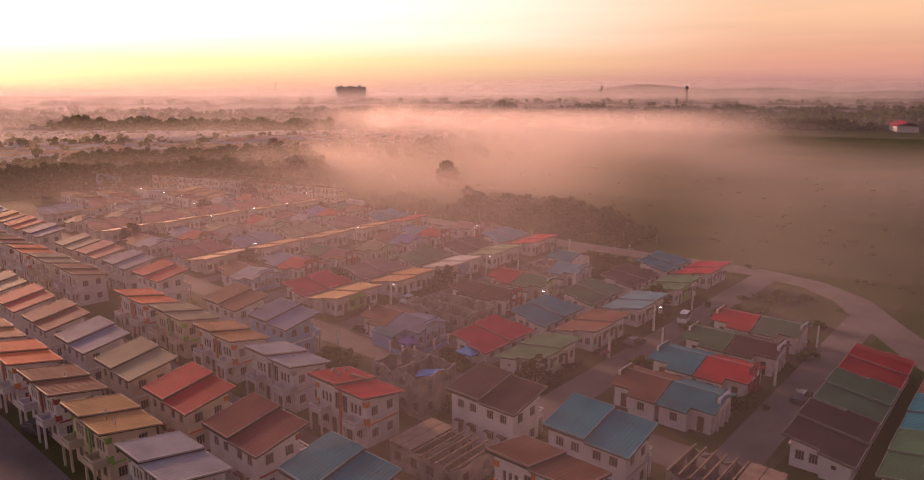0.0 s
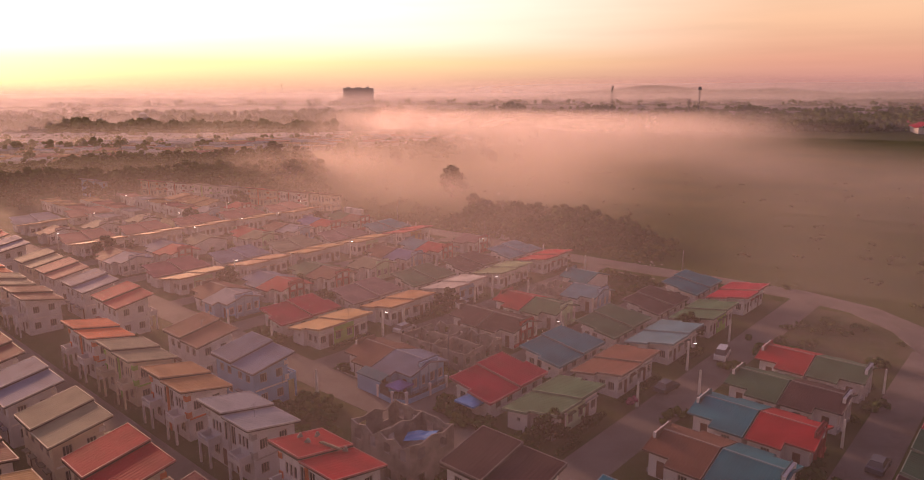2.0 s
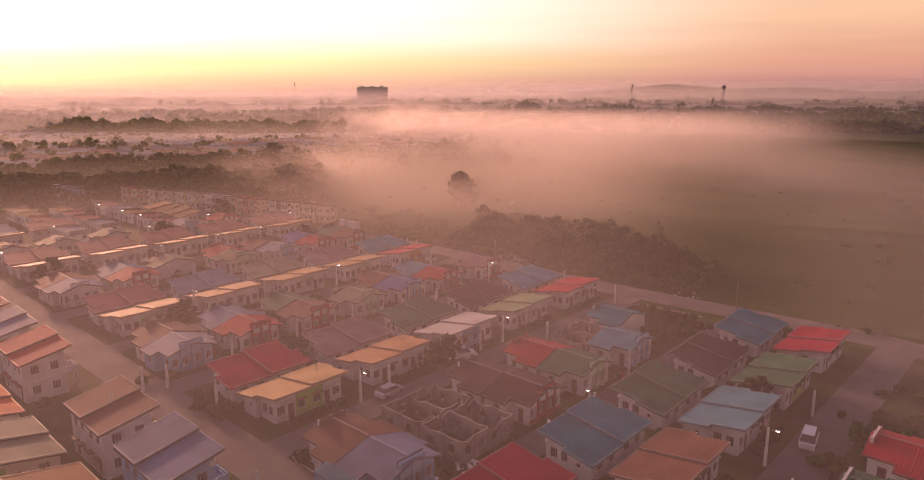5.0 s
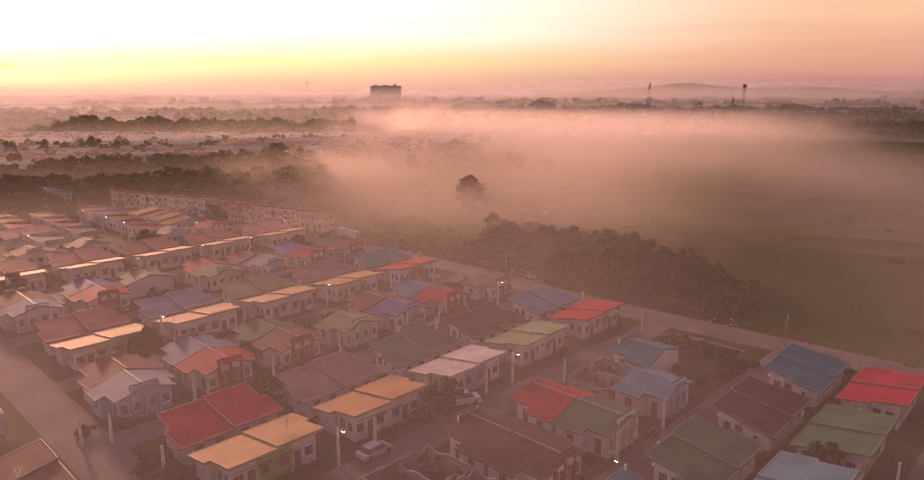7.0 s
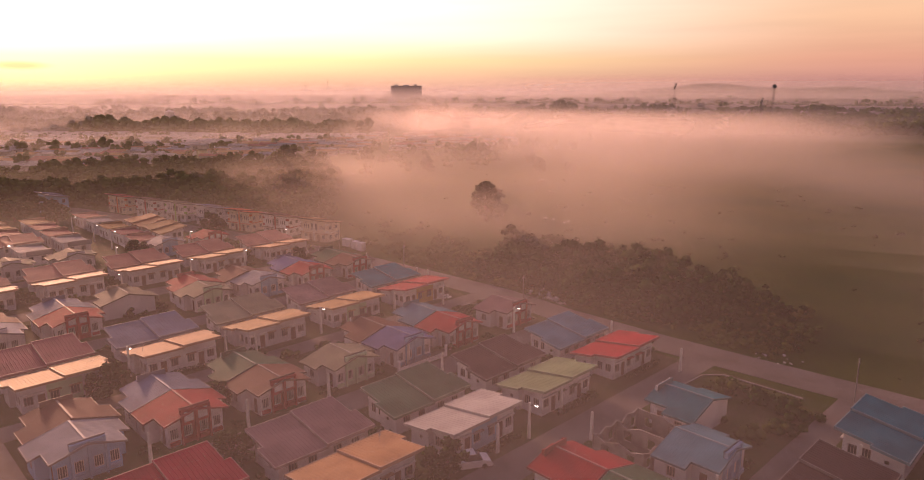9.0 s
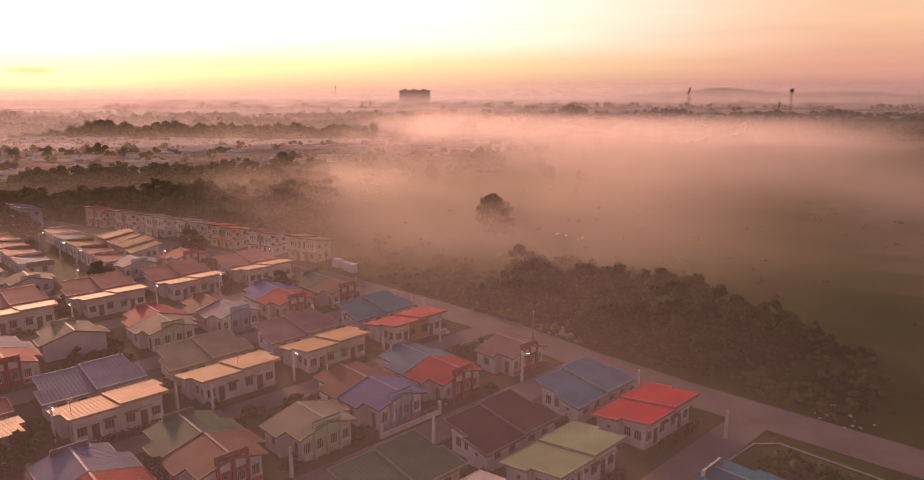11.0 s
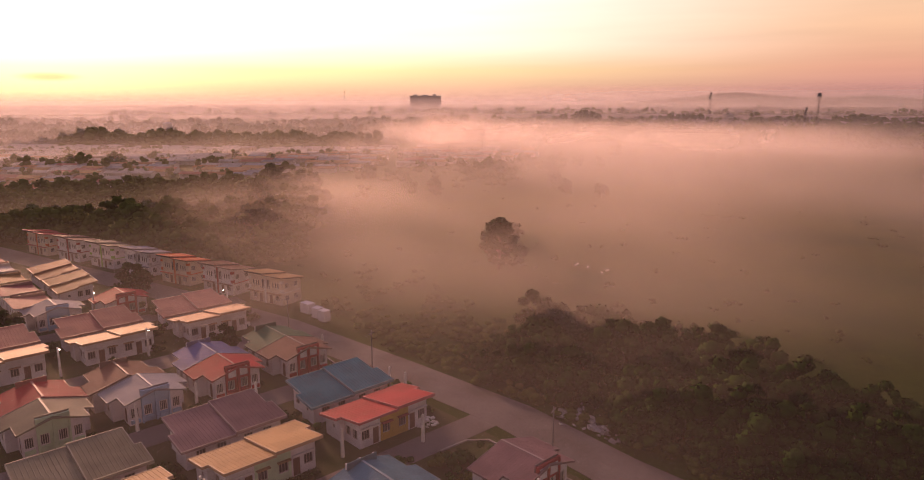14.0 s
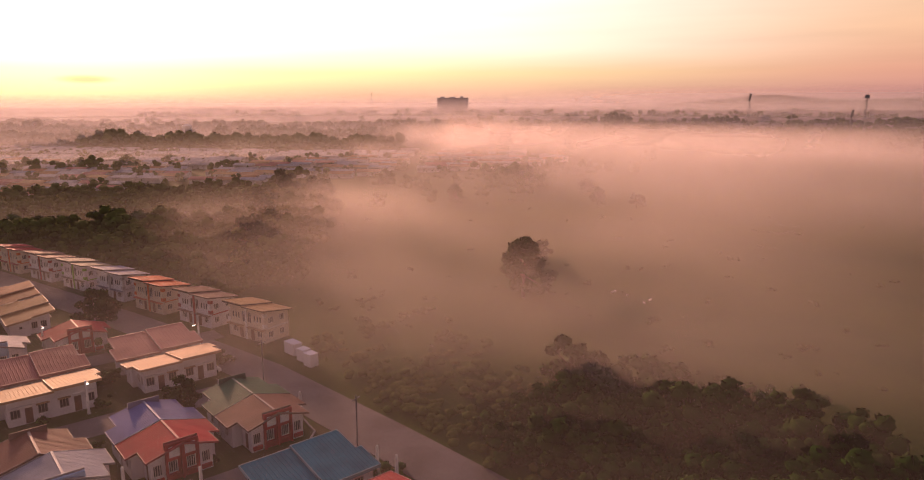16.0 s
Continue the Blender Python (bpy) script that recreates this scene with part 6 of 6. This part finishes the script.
# ---- mist: thin lit veils ----
def mist_material(name, amount, gates, noise_scale, noise_low, tone=(0.99, 0.83, 0.80), through_light=0.5):
    """Scattering veil, its haze tint put into tone, thinned by gates: (kind, from, to, sign) smooth steps over u, v, w
    = v / (u + 60) or z.
    """
    m = bpy.data.materials.new(name)
    m.use_nodes = True
    n, l = m.node_tree.nodes, m.node_tree.links
    n.clear()
    out, mix = n.new("ShaderNodeOutputMaterial"), n.new("ShaderNodeMixShader")
    clear, dif, tra, both = n.new("ShaderNodeBsdfTransparent"), n.new("ShaderNodeBsdfDiffuse"), n.new("ShaderNodeBsdfTranslucent"), n.new("ShaderNodeMixShader")
    dif.inputs[0].default_value = tra.inputs[0].default_value = (*tone, 1)
    both.inputs[0].default_value = through_light
    l.new(dif.outputs[0], both.inputs[1])
    l.new(tra.outputs[0], both.inputs[2])
    tc = n.new("ShaderNodeTexCoord")
    sep = n.new("ShaderNodeSeparateXYZ")
    l.new(tc.outputs["Object"], sep.inputs[0])

    def math_node(op, a, b):
        k = n.new("ShaderNodeMath")
        k.operation = op
        for i, q in enumerate((a, b)):
            if isinstance(q, (int, float)):
                k.inputs[i].default_value = q
            else:
                l.new(q, k.inputs[i])
        return k.outputs[0]

    def dot(c):
        k = n.new("ShaderNodeVectorMath")
        k.operation = "DOT_PRODUCT"
        k.inputs[1].default_value = c
        l.new(tc.outputs["Object"], k.inputs[0])
        return k.outputs["Value"]

    u, v = dot((FWD[0], FWD[1], 0)), dot((0.757, 0.653, 0))
    axes = {"u": u, "v": v, "w": math_node("DIVIDE", v, math_node("ADD", u, 60.0)), "z": sep.outputs[2]}
    mapping = n.new("ShaderNodeMapping")
    mapping.inputs["Rotation"].default_value = (0, 0, radians(-40))
    mapping.inputs["Scale"].default_value = (noise_scale, noise_scale * 1.9, noise_scale * 2.5)
    l.new(tc.outputs["Object"], mapping.inputs[0])
    nz = n.new("ShaderNodeTexNoise")
    nz.inputs["Scale"].default_value, nz.inputs["Detail"].default_value, nz.inputs["Roughness"].default_value = 1.0, 4.0, 0.5
    nz.inputs["Distortion"].default_value = 0.4
    l.new(mapping.outputs[0], nz.inputs["Vector"])
    wob = n.new("ShaderNodeMapRange")
    wob.interpolation_type = "SMOOTHSTEP"
    wob.inputs["From Min"].default_value, wob.inputs["From Max"].default_value = 0.34, 0.64
    wob.inputs["To Min"].default_value, wob.inputs["To Max"].default_value = noise_low, 1.0
    l.new(nz.outputs[0], wob.inputs["Value"])
    a = math_node("MULTIPLY", wob.outputs[0], amount)
    for kind, lo, hi in gates:
        g = n.new("ShaderNodeMapRange")
        g.interpolation_type = "SMOOTHSTEP"
        if lo < hi:
            g.inputs["From Min"].default_value, g.inputs["From Max"].default_value = lo, hi
        else:
            g.inputs["From Min"].default_value, g.inputs["From Max"].default_value = hi, lo
            g.inputs["To Min"].default_value, g.inputs["To Max"].default_value = 1.0, 0.0
        src = axes[kind]
        if kind in "uw":  # ragged edges
            src = math_node("ADD", src, math_node("MULTIPLY", math_node("SUBTRACT", nz.outputs[0], 0.5), (abs(hi - lo)) * 1.2))
        l.new(src, g.inputs["Value"])
        a = math_node("MULTIPLY", a, g.outputs[0])
    l.new(a, mix.inputs[0])
    l.new(clear.outputs[0], mix.inputs[1])
    l.new(both.outputs[0], mix.inputs[2])
    l.new(mix.outputs[0], out.inputs[0])
    return m


def mist_bank(radius, top, a0, a1, mat, label):
    """An upright veil on an arc round the start, seen from inside."""
    s = Shape()
    n = 40
    for i in range(n):
        w = [radians(130.8 + a0 + (a1 - a0) * k / n) for k in (i, i + 1)]
        p = [(radius * math.cos(q), radius * math.sin(q)) for q in w]
        for z0, z1 in ((0, top * 0.5), (top * 0.5, top)):
            s.face((*p[0], z0), (*p[1], z0), (*p[1], z1), (*p[0], z1))
    return solid("mist_bank", s, mat, label, "mist", "stuff")


# light haze over the whole estate: tinted sheets, amounts and gates fitted to the camera's views
for k in range(19):
    r = 24 + 13 * k
    amount = 0.031 if r < 75 else (0.032 if r < 140 else (0.013 if r < 185 else 0.006))
    aloft = 75 < r < 140  # lifted off the roofs so the camera's far rays cross more of it
    gates = ([("z", 40, 24), ("z", -2, 14)] if aloft else [("z", 31, 10)]) + [("w", *((0.85, 0.35) if r < 75 else ((0.50, 0.18) if r < 110 else (0.28, 0.02)))), ("w", *((-0.60, 0.05) if 75 < r < 200 else (-0.34, 0.06)))]
    mist_bank(r, 40 if aloft else 31, -75, 75, mist_material(f"light_haze_{k}", amount, gates, 0.012, 0.75, (0.95, 0.80, 0.85), 0.85), "faint veil of morning haze over the estate")
# upright veils across the field, one behind the other
n_veils = 24
for i in range(n_veils):
    q = i / (n_veils - 1)
    r = 174 * (690 / 174) ** q
    top = 14 + 13 * q
    right = (0.34, 0.06) if r < 340 else ((0.52, 0.10) if r < 430 else (0.48, 0.19))
    gates = [("z", -1.0, top * 0.5), ("z", top, top * (0.4 if r < 430 else 0.72)), ("w", *((-0.30, -0.06) if r < 400 else (-0.24, 0.0))), ("w", *right)]
    mist_bank(r, top, -45, 45, mist_material(f"veil_{i}", (0.012 if r < 232 else 0.085) + 0.31 * q ** 1.4, gates, 0.011, 0.5, (0.99, 0.83, 0.80) if q < 0.55 else (0.88, 0.76, 0.76), 0.85), "soft veil of ground mist drifting on the field")
# mist veils on the open side of the field, placed to fit the early camera views
for k in range(15):
    r = 112 + 20 * k
    mist_bank(r, 24, -60, 20, mist_material(f"side_veil_{k}", 0.055 if r < 240 else 0.07, [("z", 24, 8), ("w", 0.20, 0.36), ("w", 1.0, 0.5)], 0.011, 0.5, (0.92, 0.79, 0.84), 0.85), "soft veil of ground mist on the open side of the field")
# thin haze over the wood and the settlement, then the far haze
for r, top, amount, low in ((205, 24, 0.03, 0.7), (245, 24, 0.04, 0.7), (285, 24, 0.08, 0.6), (350, 24, 0.15, 0.6), (420, 22, 0.07, 0.5), (500, 22, 0.08, 0.5), (580, 24, 0.13, 0.6), (630, 30, 0.30, 0.6), (775, 60, 0.34, 1.0), (900, 40, 0.30, 0.8), (1150, 55, 0.36, 0.9), (1600, 52, 0.40, 1.0), (2300, 66, 0.45, 1.0), (3300, 84, 0.55, 1.0)):
    gates = [("z", top, 0.0)]
    if r < 700:
        gates.append(("w", -0.02, -0.3))
    elif r < 1200:
        gates.append(("w", 0.30, -0.20))
    # far veils are coloured darker and bluer to stand for dimmer distant haze
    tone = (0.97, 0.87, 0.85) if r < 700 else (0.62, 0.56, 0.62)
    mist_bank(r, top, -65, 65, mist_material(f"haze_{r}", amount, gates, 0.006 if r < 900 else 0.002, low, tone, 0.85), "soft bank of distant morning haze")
mist_bank(4150, 130, -65, 65, mist_material("hill_haze", 0.6, [("z", 130, 50), ("w", -0.06, 0.12)], 0.002, 1.0, (0.62, 0.56, 0.62), 0.85), "soft bank of distant morning haze")
# veils before the tree line on the open side; dimmer haze light put into their colour
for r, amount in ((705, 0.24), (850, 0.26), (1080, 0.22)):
    mist_bank(r, 45, -65, 65, mist_material(f"dim_haze_{r}", amount, [("z", 45, 6), ("w", -0.10, 0.30)], 0.003, 0.8, (0.46, 0.42, 0.50), 0.7), "soft bank of distant morning haze")
# a thicker plume of mist rising before the tower
for r, top, amount, lo, hi in ((630, 37, 0.42, (-0.128, -0.104), (-0.02, -0.10)), (640, 30, 0.40, (-0.135, -0.09), (0.16, -0.08))):
    mist_bank(r, top, -45, 45, mist_material(f"plume_{r}", amount, [("z", top, top * 0.5), ("z", 2, 12), ("w", *lo), ("w", *hi)], 0.012, 0.7, through_light=0.85), "bright plume of mist rising from the field")
